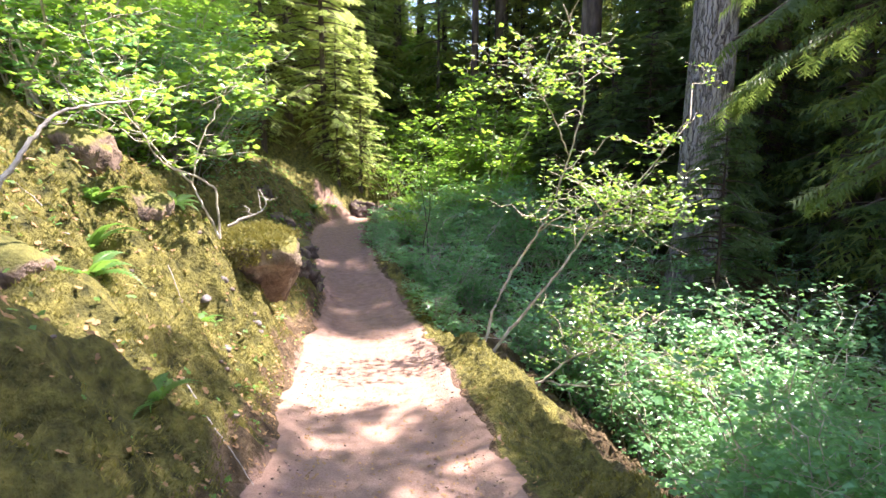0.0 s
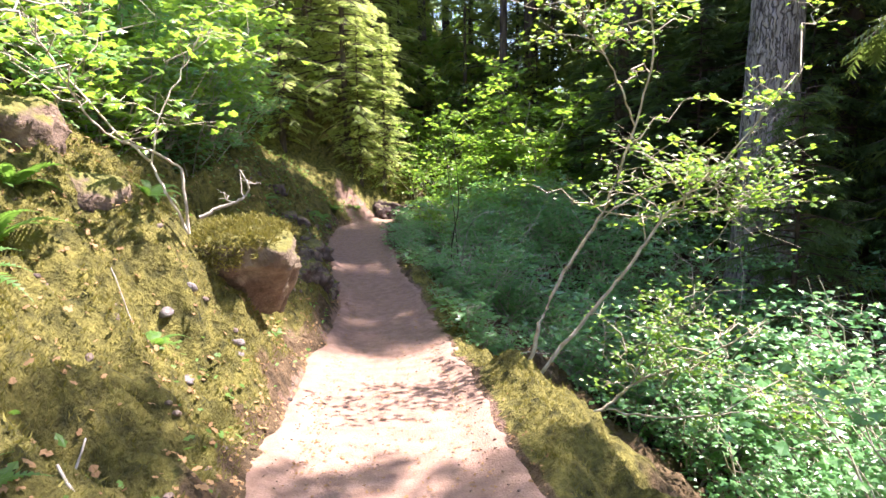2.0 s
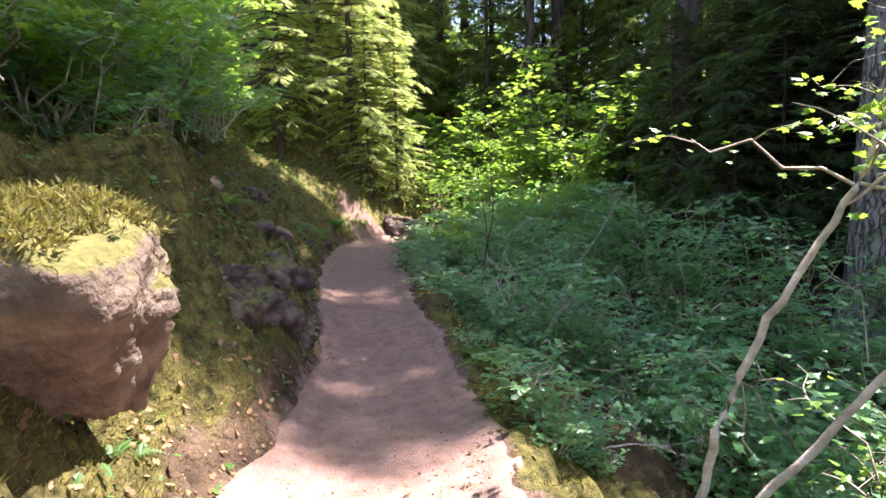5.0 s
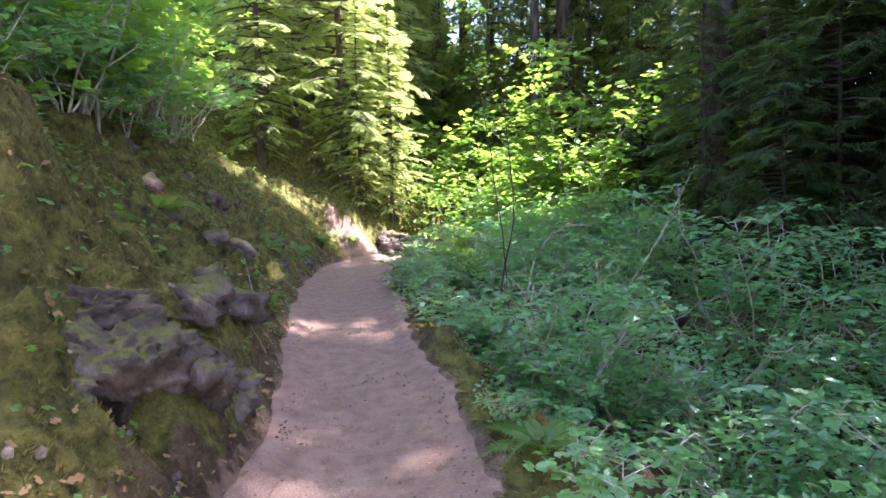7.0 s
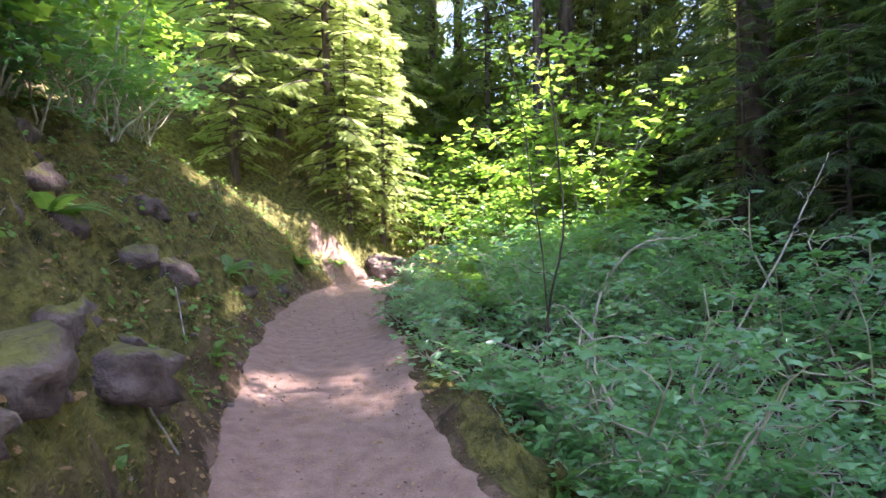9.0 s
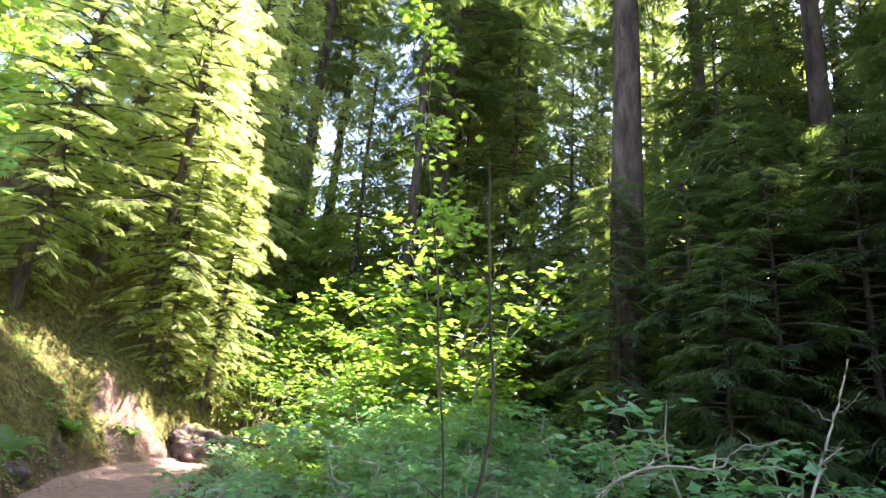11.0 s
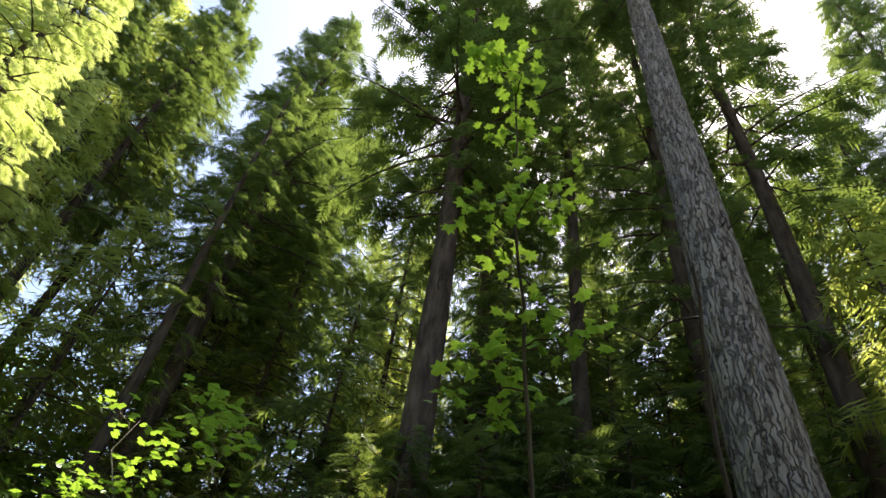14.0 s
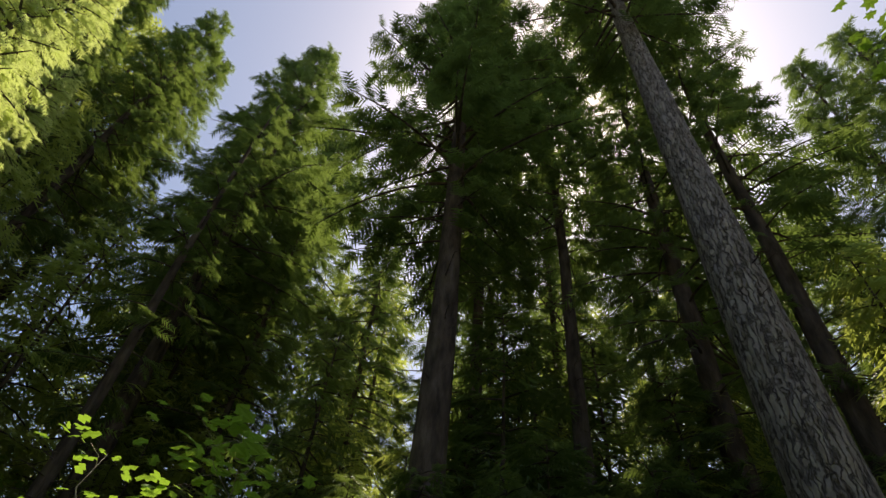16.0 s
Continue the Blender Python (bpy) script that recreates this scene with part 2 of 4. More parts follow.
class Geo:
    """Gathers triangles, then becomes one mesh."""

    def __init__(self):
        self.v, self.f, self.n = [], [], 0

    def add(self, v, f):
        v = np.asarray(v, float).reshape(-1, 3)
        self.v.append(v)
        self.f.append(np.asarray(f, int).reshape(-1, 3) + self.n)
        self.n += len(v)

    def tube(self, pts, radii, sides=6, rough=0.0, rng=None):
        pts = np.asarray(pts, float)
        k = len(pts)
        radii = np.broadcast_to(radii, (k,))
        d = np.gradient(pts, axis=0)
        d /= np.linalg.norm(d, axis=1)[:, None] + 1e-9
        up = np.where(np.abs(d[:, 2:3]) > 0.9, [[1.0, 0, 0]], [[0, 0, 1.0]])
        a = np.cross(d, up)
        a /= np.linalg.norm(a, axis=1)[:, None] + 1e-9
        b = np.cross(d, a)
        ang = np.linspace(0, 2 * np.pi, sides, endpoint=False)
        rr = radii[:, None] * (1 + (rough * rng.randn(k, sides) if rough else 0))
        v = pts[:, None] + rr[..., None] * (np.cos(ang)[None, :, None] * a[:, None] + np.sin(ang)[None, :, None] * b[:, None])
        i = np.arange(k - 1)[:, None] * sides
        j = np.arange(sides)[None]
        j2 = (j + 1) % sides
        f = np.concatenate([np.stack([i + j, i + j2, i + sides + j2], -1).reshape(-1, 3), np.stack([i + j, i + sides + j2, i + sides + j], -1).reshape(-1, 3)])
        self.add(v, f)

    def scatter(self, tv, tf, pos, rot, size):
        """Copies of a template at many places: pos (n,3), rot (n,3,3), size (n,)."""
        pos = np.asarray(pos, float)
        v = pos[:, None] + np.asarray(size)[:, None, None] * np.einsum("nij,kj->nki", rot, tv)
        f = tf[None] + (np.arange(len(pos)) * len(tv))[:, None, None]
        self.add(v, f)

    def mesh(self, name, mat, smooth=True):
        me = bpy.data.meshes.new(name)
        v = np.concatenate(self.v)
        f = np.concatenate(self.f)
        me.vertices.add(len(v))
        me.vertices.foreach_set("co", v.astype(np.float32).ravel())
        me.loops.add(3 * len(f))
        me.loops.foreach_set("vertex_index", f.astype(np.int32).ravel())
        me.polygons.add(len(f))
        me.polygons.foreach_set("loop_start", np.arange(0, 3 * len(f), 3, dtype=np.int32))
        me.polygons.foreach_set("use_smooth", np.full(len(f), smooth))
        me.update(calc_edges=True)
        me.validate()
        me.materials.append(mat)
        return me


def part(name, geo, mat, parent, label="", smooth=True, kind=""):
    ob = new(name, geo.mesh(name, mat, smooth) if isinstance(geo, Geo) else geo)
    ob.parent = parent
    return tagged(ob, label, "", "", kind)


def thing(name, label, category, group="", at=None, kind=""):
    ob = tagged(new(name), label, category, group, kind)
    ob.empty_display_size = 0.2
    if at is not None:
        ob.matrix_basis = at
    return ob


def frames(normal, spin):
    """Rotations that carry z to the normals, turned by spin."""
    n = np.asarray(normal, float)
    n = n / (np.linalg.norm(n, axis=1)[:, None] + 1e-9)
    ref = np.where(np.abs(n[:, 2:3]) > 0.95, [[1.0, 0, 0]], [[0, 0, 1.0]])
    x = np.cross(ref, n)
    x /= np.linalg.norm(x, axis=1)[:, None] + 1e-9
    y = np.cross(n, x)
    c, s = np.cos(spin)[:, None], np.sin(spin)[:, None]
    return np.stack([x * c + y * s, y * c - x * s, n], -1)


def aimed(direction, normal):
    """Rotations with y along the directions and z near the normals."""
    y = direction / (np.linalg.norm(direction, axis=1)[:, None] + 1e-9)
    x = np.cross(y, normal)
    x /= np.linalg.norm(x, axis=1)[:, None] + 1e-9
    return np.stack([x, y, np.cross(x, y)], -1)


def lobed_leaf(lobes=7, notch=0.5, fold=0.12):
    """A palmate leaf of unit length in the xy plane, its stalk at the origin, edges drooping a little."""
    pts, span = [], 150
    for k in range(2 * lobes - 1):
        a = radians(-span + 2 * span * k / (2 * lobes - 2))
        mid = 1 - 0.35 * abs(a) / radians(span)
        r = 0.56 * mid if k % 2 == 0 else 0.56 * mid * notch
        pts.append((r * math.sin(a), 0.44 + r * math.cos(a), -fold * (abs(math.sin(a)) + 0.4 * (k % 2 == 0))))
    v = np.array([(0, 0.44, 0.03), (0, 0, 0)] + pts)
    k = len(pts)
    f = [(0, 2 + i + 1, 2 + i) for i in range(k - 1)] + [(0, 2, 1), (0, 1, 1 + k)]
    return v, np.array(f)


def simple_leaf():
    v = np.array([(0, 0, 0), (0.3, 0.3, -0.05), (0.16, 0.5, 0), (0.34, 0.72, -0.06), (0, 1, -0.1), (-0.34, 0.72, -0.06), (-0.16, 0.5, 0), (-0.3, 0.3, -0.05)])
    return v, np.array([(0, 1, 2), (2, 3, 4), (0, 2, 4), (0, 4, 6), (6, 4, 5), (0, 6, 7)])


def needle_spray(teeth=6, width=0.34):
    """A flat feathery conifer spray of unit length along y: narrow slanting shoots down both sides of a spine."""
    v, f = [], []
    for k in range(teeth):
        y = 0.9 * k / teeth
        w = width * (1 - 0.6 * y) * (0.8 + 0.35 * ((k * 7) % 3) / 2)
        for sg in (-1, 1):
            b = len(v)
            yy = y + (0.05 if sg > 0 else 0)
            v += [(0, yy, 0), (sg * w, yy + 0.26, -0.07), (0, yy + 0.10, 0.01)]
            f.append((b, b + 1, b + 2) if sg > 0 else (b, b + 2, b + 1))
    b = len(v)
    v += [(-0.03, 0.7, 0), (0.03, 0.7, 0), (0, 1.08, -0.08)]
    f.append((b, b + 1, b + 2))
    return np.array(v), np.array(f)


LEAF7, LEAF5, LEAFS, SPRAY, FARSPRAY = lobed_leaf(7, 0.6), lobed_leaf(5, 0.62), simple_leaf(), needle_spray(), needle_spray(3, 0.4)

# ---- ground ----
TRAIL_Y = [-40, -6, 0, 2, 4, 6.9, 8.6, 11.4, 14, 17, 25, 60]
TRAIL_Z = [3.0, 0.9, 0, -0.35, -0.72, -1.09, -1.27, -1.33, -1.2, -1.08, -1.04, -1.0]
LEFT_Y = [-10, 0, 3.5, 5.2, 6.5, 9, 11.2, 12.3, 13.7, 16, 18.5, 21.8, 24.5, 26.5, 29, 34, 60]
LEFT_X = [-0.6, -0.62, -0.72, -0.89, -0.97, -1.06, -0.97, -1.18, -1.4, -1.8, -2.2, -2.5, -2.1, -1.4, 0.3, 4.5, 20]
RIGHT_Y = [-10, 0, 3.3, 4.3, 5.8, 8.5, 9.2, 12, 13.3, 15.7, 19.4, 22.8, 25, 27, 29.5, 34, 60]
RIGHT_X = [0.9, 0.95, 0.83, 0.8, 0.72, 0.64, 0.5, 0.25, 0.02, -0.33, -0.7, -0.72, -0.6, 0.2, 2.0, 6.0, 21.5]


def smooth_interp(y, ys, xs):
    return sum(np.interp(y + o, ys, xs) for o in (-0.9, -0.45, 0, 0.45, 0.9)) / 5


def trail_z(y):
    return smooth_interp(y, TRAIL_Y, TRAIL_Z)


def left_x(y):
    return smooth_interp(y, LEFT_Y, LEFT_X) + 0.06 * vnoise(y * 1.7, y * 0 + 3.1, 5) + 0.012 * vnoise(y * 5.1, y * 0 + 8.1, 6)


def right_x(y):
    return smooth_interp(y, RIGHT_Y, RIGHT_X) + 0.07 * vnoise(y * 1.5, y * 0 + 5.1, 7) + 0.015 * vnoise(y * 4.7, y * 0 + 1.1, 8)


def step(a, b, x):
    t = np.clip((x - a) / (b - a), 0, 1)
    return t * t * (3 - 2 * t)


def height(x, y):
    """The ground: a bank on one side of the trail, a ravine on the other."""
    x, y = np.asarray(x, float), np.asarray(y, float)
    z, a, b = trail_z(y), left_x(y), right_x(y)
    d = a - x
    steep = 1.0 + 0.25 * vnoise(y * 0.35, y * 0, 11)
    up = np.where(d > 0, 0.1 * step(0, 0.3, d) + steep * (np.sqrt(np.clip(d - 0.04, 0, None) ** 2 + 0.02) - 0.141 - np.clip(d - 2.05, 0, None)) + 0.62 * np.clip(d - 2.05, 0, 9) + 0.25 * np.clip(d - 11, 0, 25), 0)
    wx, wy = x + 0.12 * vnoise(x * 3, y * 3, 91), y + 0.12 * vnoise(x * 3 + 9, y * 3, 92)
    lump = 0.22 * fbm(x * 0.8, y * 0.8, 2, 21) + 0.42 * (0.45 - np.abs(vnoise(wx * 1.6, wy * 1.6, 31))) + 0.25 * (0.4 - np.abs(vnoise(wx * 3.7, wy * 3.7, 33))) + 0.07 * (0.4 - np.abs(vnoise(wx * 8.3, wy * 8.3, 35))) + 0.04 * fbm(wx * 11, wy * 11, 2, 41)
    lump = lump - 0.34 * step(0.3, 0.75, vnoise(wx * 1.9 + 40, wy * 1.9, 37)) * step(0.25, 0.7, a - x)
    up = up + np.where(d > 0, 0.5 * step(0.03, 0.5, d) * (1 - step(1.2, 2.6, d)) * np.exp(-((y - 11.2) / 1.5) ** 2), 0)
    lump = lump + 0.45 * np.exp(-((x + 2.2) ** 2 + (y - 7.0) ** 2) / 0.5) - 0.4 * np.exp(-((x + 1.4) ** 2 + (y - 10.5) ** 2) / 0.1)
    lump = lump - 0.75 * np.exp(-((x + 1.15) ** 2 + (y - 26.9) ** 2) / 0.45) + 0.3 * np.exp(-((x + 2.0) ** 2 + (y - 25.6) ** 2) / 0.4)
    lump = lump + 0.42 * np.exp(-((x + 2.3) ** 2 + (y - 10.6) ** 2) / 0.35)
    lump = lump + 0.34 * np.exp(-((x + 2.0) ** 2 + (y - 6.95) ** 2) / 0.16) + 0.12 * np.exp(-((x + 1.5) ** 2 + (y - 7.1) ** 2) / 0.09)
    crag = step(9.5, 10.8, y) * (1 - step(20, 24, y)) * step(0.15, 0.5, a - x)
    lump = lump + crag * (0.2 * (0.35 - np.abs(vnoise(wx * 2.6 + 5, wy * 2.2, 43))) + 0.12 * vnoise(wx * 5.3, wy * 4.7, 45) + 0.07 * vnoise(wx * 10.7, wy * 9.9, 47))
    e = x - b
    deep = np.interp(y, [0, 12, 18, 28], [3.2, 3.0, 1.5, 0.9])
    down = np.where(e > 0, 0.06 * step(0, 0.12, e) * (1 - step(0.3, 0.8, e)) - np.minimum(0.75 * np.clip(e - 0.4, 0, 9), deep) + 0.11 * np.clip(e - 7, 0, 40), 0)
    off = np.maximum(d, e)
    r = z + up + down + lump * step(0.0, 0.6, off) + 0.02 * fbm(x * 6, y * 6, 2, 51) * step(0, 0.1, off)
    r = r - 0.16 * step(0.03, -0.1, off)
    far = np.hypot(x, y - 15)
    return r + 1.2 * fbm(x * 0.05, y * 0.05, 2, 61) * step(18, 50, far) + 0.22 * np.clip(y - 36, 0, 60) + 0.1 * np.clip(-x - 36, 0, 100)


def at_ground(x, y):
    return float(height(np.array([x]), np.array([y]))[0])


def grid_mesh(name, X, Y, Z, mat):
    g = Geo()
    ny, nx = X.shape
    i = np.arange(ny - 1)[:, None] * nx + np.arange(nx - 1)[None]
    f = np.concatenate([np.stack([i, i + 1, i + nx + 1], -1).reshape(-1, 3), np.stack([i, i + nx + 1, i + nx], -1).reshape(-1, 3)])
    g.add(np.stack([X, Y, Z], -1).reshape(-1, 3), f)
    return g.mesh(name, mat)


def ground_material():
    """Moss over soil on the banks, soil and litter by the trail and far off."""
    m = material("mossy_forest_floor", [(0.05, 0.035, 0.02), (0.12, 0.08, 0.045), (0.2, 0.14, 0.085)], scale=3, bump=1.0, bump_scale=35, rough=0.95)
    n, l = m.node_tree.nodes, m.node_tree.links
    b = n["Principled BSDF"]
    old = b.inputs["Base Color"].links[0].from_socket
    co = n.new("ShaderNodeTexCoord")
    n2 = n.new("ShaderNodeTexNoise")
    n2.inputs["Scale"].default_value, n2.inputs["Detail"].default_value = 8.0, 10
    n2.inputs["Roughness"].default_value = 0.62
    n3 = n.new("ShaderNodeTexNoise")
    n3.inputs["Scale"].default_value, n3.inputs["Detail"].default_value = 1.7, 7
    l.new(co.outputs["Object"], n2.inputs["Vector"])
    l.new(co.outputs["Object"], n3.inputs["Vector"])
    mm = n.new("ShaderNodeMix")
    mm.data_type = "RGBA"
    mm.inputs["A"].default_value, mm.inputs["B"].default_value = (0.024, 0.027, 0.009, 1), (0.262, 0.23, 0.062, 1)
    mr0 = n.new("ShaderNodeMapRange")
    mr0.inputs["From Min"].default_value, mr0.inputs["From Max"].default_value = 0.3, 0.72
    l.new(n2.outputs[0], mr0.inputs[0])
    l.new(mr0.outputs[0], mm.inputs["Factor"])
    at = n.new("ShaderNodeAttribute")
    at.attribute_name = "moss"
    ad = n.new("ShaderNodeMath")
    ad.operation = "ADD"
    l.new(n3.outputs[0], ad.inputs[0])
    l.new(at.outputs["Fac"], ad.inputs[1])
    mr = n.new("ShaderNodeMapRange")
    mr.inputs["From Min"].default_value, mr.inputs["From Max"].default_value = 0.95, 1.1
    l.new(ad.outputs[0], mr.inputs[0])
    fin = n.new("ShaderNodeMix")
    fin.data_type = "RGBA"
    l.new(mr.outputs[0], fin.inputs["Factor"])
    l.new(old, fin.inputs["A"])
    l.new(mm.outputs["Result"], fin.inputs["B"])
    da = n.new("ShaderNodeAttribute")
    da.attribute_name = "dirt"
    dn = n.new("ShaderNodeTexNoise")
    dn.inputs["Scale"].default_value, dn.inputs["Detail"].default_value = 9.0, 8
    l.new(co.outputs["Object"], dn.inputs["Vector"])
    ds = n.new("ShaderNodeMath")
    ds.operation = "ADD"
    l.new(da.outputs["Fac"], ds.inputs[0])
    l.new(dn.outputs[0], ds.inputs[1])
    dr = n.new("ShaderNodeMapRange")
    dr.inputs["From Min"].default_value, dr.inputs["From Max"].default_value = 0.95, 1.12
    l.new(ds.outputs[0], dr.inputs[0])
    dc = n.new("ShaderNodeMix")
    dc.data_type = "RGBA"
    dc.inputs["A"].default_value, dc.inputs["B"].default_value = (0.19, 0.118, 0.09, 1), (0.29, 0.188, 0.148, 1)
    l.new(dn.outputs[0], dc.inputs["Factor"])
    with_dirt = n.new("ShaderNodeMix")
    with_dirt.data_type = "RGBA"
    l.new(dr.outputs[0], with_dirt.inputs["Factor"])
    l.new(fin.outputs["Result"], with_dirt.inputs["A"])
    l.new(dc.outputs["Result"], with_dirt.inputs["B"])
    l.new(with_dirt.outputs["Result"], b.inputs["Base Color"])
    bp = n.new("ShaderNodeBump")
    bp.inputs["Strength"].default_value, bp.inputs["Distance"].default_value = 1.0, 0.16
    l.new(n2.outputs[0], bp.inputs["Height"])
    l.new(b.inputs["Normal"].links[0].from_socket, bp.inputs["Normal"])
    l.new(bp.outputs[0], b.inputs["Normal"])
    return m


def moss_amount(x, y):
    d, e = left_x(y) - x, x - right_x(y)
    left = step(0.02, 0.5, d + 0.2 * vnoise(x * 4, y * 4, 97)) * (1 - 0.12 * step(9, 12, y) - 0.4 * step(4, 9, d))
    right = step(0.02, 0.2, e) * (1 - 0.75 * step(0.9, 2.0, e)) * (1 - 0.5 * step(12, 15, y))
    return np.maximum(left, right) * 0.85


def axis(lo, hi, fine, far, grow):
    mid = list(np.arange(lo, hi, fine))
    a, s = [], fine
    while (a[-1] if a else hi) < far:
        s *= grow
        a.append((a[-1] if a else hi) + s)
    b, s = [], fine
    while (b[-1] if b else lo) > -far:
        s *= grow
        b.append((b[-1] if b else lo) - s)
    return np.array(b[::-1] + mid + a)


gx, gy = axis(-3.8, 2.2, 0.05, 600, 1.11), axis(0.0, 16.0, 0.06, 600, 1.065)
GX, GY = np.meshgrid(gx, gy)
ground_mesh = grid_mesh("ground", GX, GY, height(GX, GY), ground_material())
att = ground_mesh.attributes.new("moss", "FLOAT", "POINT")
att.data.foreach_set("value", moss_amount(GX, GY).astype(np.float32).ravel())
apron = np.maximum(GX - right_x(GY), left_x(GY) - GX) + 0.1 * vnoise(GX * 2.5, GY * 2.5, 101)
att = ground_mesh.attributes.new("dirt", "FLOAT", "POINT")
att.data.foreach_set("value", np.maximum(1 - step(-0.08, 0.24, apron), step(0.25, 0.6, np.exp(-((GX + 1.7) ** 2 + (GY - 26.0) ** 2) / 1.3) + 0.25 * vnoise(GX * 2, GY * 2, 104))).astype(np.float32).ravel())
tagged(new("ground", ground_mesh), "mossy forest floor banked above and falling away below a trail", "ground", "", "structure")

ty = np.arange(-8, 40, 0.06)
tu = np.linspace(-0.1, 1.1, 36)
TU, TYY = np.meshgrid(tu, ty)
lx, rx = left_x(ty)[:, None], right_x(ty)[:, None]
TX = lx + (rx - lx) * TU
edge = np.minimum(TU, 1 - TU)
TZZ = trail_z(TYY) - 0.012 + 0.007 * fbm(TX * 1.7, TYY * 1.1, 2, 71) + 0.005 * fbm(TX * 9, TYY * 9, 2, 72) - 0.05 * np.sin(np.clip(TU, 0, 1) * np.pi) + 0.05 * step(0.12, -0.02, edge)
tagged(new("trail", grid_mesh("trail", TX, TYY, TZZ, M_DIRT)), "packed reddish-brown dirt footpath dusted with needles", "trail", "", "structure")


# ---- plants ----
def curved(a, b, rng, n=7, sag=0.0, wob=0.05):
    a, b = np.asarray(a, float), np.asarray(b, float)
    t = np.linspace(0, 1, n)[:, None]
    p = a + (b - a) * t
    ln = np.linalg.norm(b - a)
    w = rng.randn(n, 3) * wob * ln
    w[0] = w[-1] = 0
    p = p + w
    p[:, 2] += sag * ln * np.sin(np.pi * t[:, 0])
    return p


def grow_branches(g, path, r0, rng, count, length, tips, up=0.2, depth=1):
    """Side branches along a stem; gathers the tips where leaves sit."""
    for k in range(count):
        s = rng.uniform(0.3, 1.0)
        i = min(int(s * (len(path) - 1)), len(path) - 2)
        p = path[i] + (path[i + 1] - path[i]) * (s * (len(path) - 1) - i)
        a = rng.uniform(0, 2 * np.pi)
        d = np.array([math.cos(a), math.sin(a), up + 0.35 * rng.randn()])
        q = p + d * length * rng.uniform(0.5, 1.1)
        k2 = 6 if depth > 0 else 4
        c = curved(p, q, rng, k2, 0.05, 0.06)
        g.tube(c, np.linspace(r0, r0 * 0.35, k2), 4 if depth > 0 else 3)
        for t in c[k2 // 3:]:
            tips.append(t)
        if depth > 0:
            grow_branches(g, c, r0 * 0.5, rng, 3, length * 0.45, tips, up, depth - 1)


def leaf_places(tips, rng, n, spread, size, tilt=0.28, flat=0.25):
    tips = np.asarray(tips)
    idx = rng.randint(0, len(tips), n)
    pos = tips[idx] + rng.randn(n, 3) * [spread, spread, spread * flat]
    nrm = np.stack([rng.randn(n) * tilt, rng.randn(n) * tilt, np.ones(n)], -1)
    return pos, frames(nrm, rng.uniform(0, 6.283, n)), size * rng.uniform(0.55, 1.2, n)


def shrub_meshes(seed, h, spread, n_leaves, size, leaf, mat, stems=6, arch=0.5, depth=0, branches=7):
    """Stems and layered foliage of one understory shrub, as two meshes."""
    rng = np.random.RandomState(seed)
    g, tips = Geo(), []
    for k in range(stems):
        a = 6.283 * (k + rng.uniform(0, 0.7)) / stems
        out = spread * rng.uniform(0.35, 1.0)
        top = np.array([math.cos(a) * out, math.sin(a) * out, h * rng.uniform(0.55, 1.0)])
        c = curved((rng.randn() * 0.06, rng.randn() * 0.06, -0.15), top, rng, 8, 0.12 * arch, 0.03)
        g.tube(c, np.linspace(0.014 + 0.004 * h, 0.004, 8), 5)
        grow_branches(g, c, 0.006, rng, branches, spread * 0.5, tips, 0.15, depth)
    lg = Geo()
    lg.scatter(*leaf, *leaf_places(tips, rng, n_leaves, 0.09 * spread, size))
    return g.mesh("stem", M_TWIG), lg.mesh("foliage", mat, False)


def bough(rng, g, lg, base, direction, length, droop, size, density=1.0, base_r=0.03, flat=0.25, leaf=None):
    """One conifer limb with drooping flat sprays down both sides."""
    n = 6
    t = np.linspace(0, 1, n)
    d = np.asarray(direction, float)
    side = np.cross(d, (0, 0, 1))
    side /= np.linalg.norm(side) + 1e-9
    p = base + d * (t * length)[:, None]
    p[:, 2] -= droop * length * t ** 1.8
    p += side * (rng.randn() * 0.08 * length * t ** 2)[:, None]
    if leaf is None:
        g.tube(p, np.linspace(base_r, base_r * 0.25, n), 4)
    else:
        g.tube(p[::2], np.linspace(base_r, base_r * 0.4, 3), 3)
    m = max(8, int(length * 13 * density))
    s = rng.uniform(0.22, 1.0, m) ** 0.8
    i = np.minimum((s * (n - 1)).astype(int), n - 2)
    w = (s * (n - 1) - i)[:, None]
    q = p[i] * (1 - w) + p[i + 1] * w
    tang = p[i + 1] - p[i]
    tang /= np.linalg.norm(tang, axis=1)[:, None]
    sgn = np.sign(rng.randn(m))
    out = tang * rng.uniform(0.3, 0.9, m)[:, None] + side * (sgn * rng.uniform(0.4, 1.0, m))[:, None]
    out[:, 2] -= rng.uniform(0.05, 0.6, m)
    q = q + side * (sgn * rng.uniform(0, 0.28, m) * length * (1.05 - s))[:, None]
    nrm = np.stack([rng.randn(m) * flat, rng.randn(m) * flat, np.ones(m)], -1)
    lg.scatter(*(leaf or SPRAY), q, aimed(out, nrm), size * rng.uniform(0.6, 1.25, m) * (1.1 - 0.4 * s))


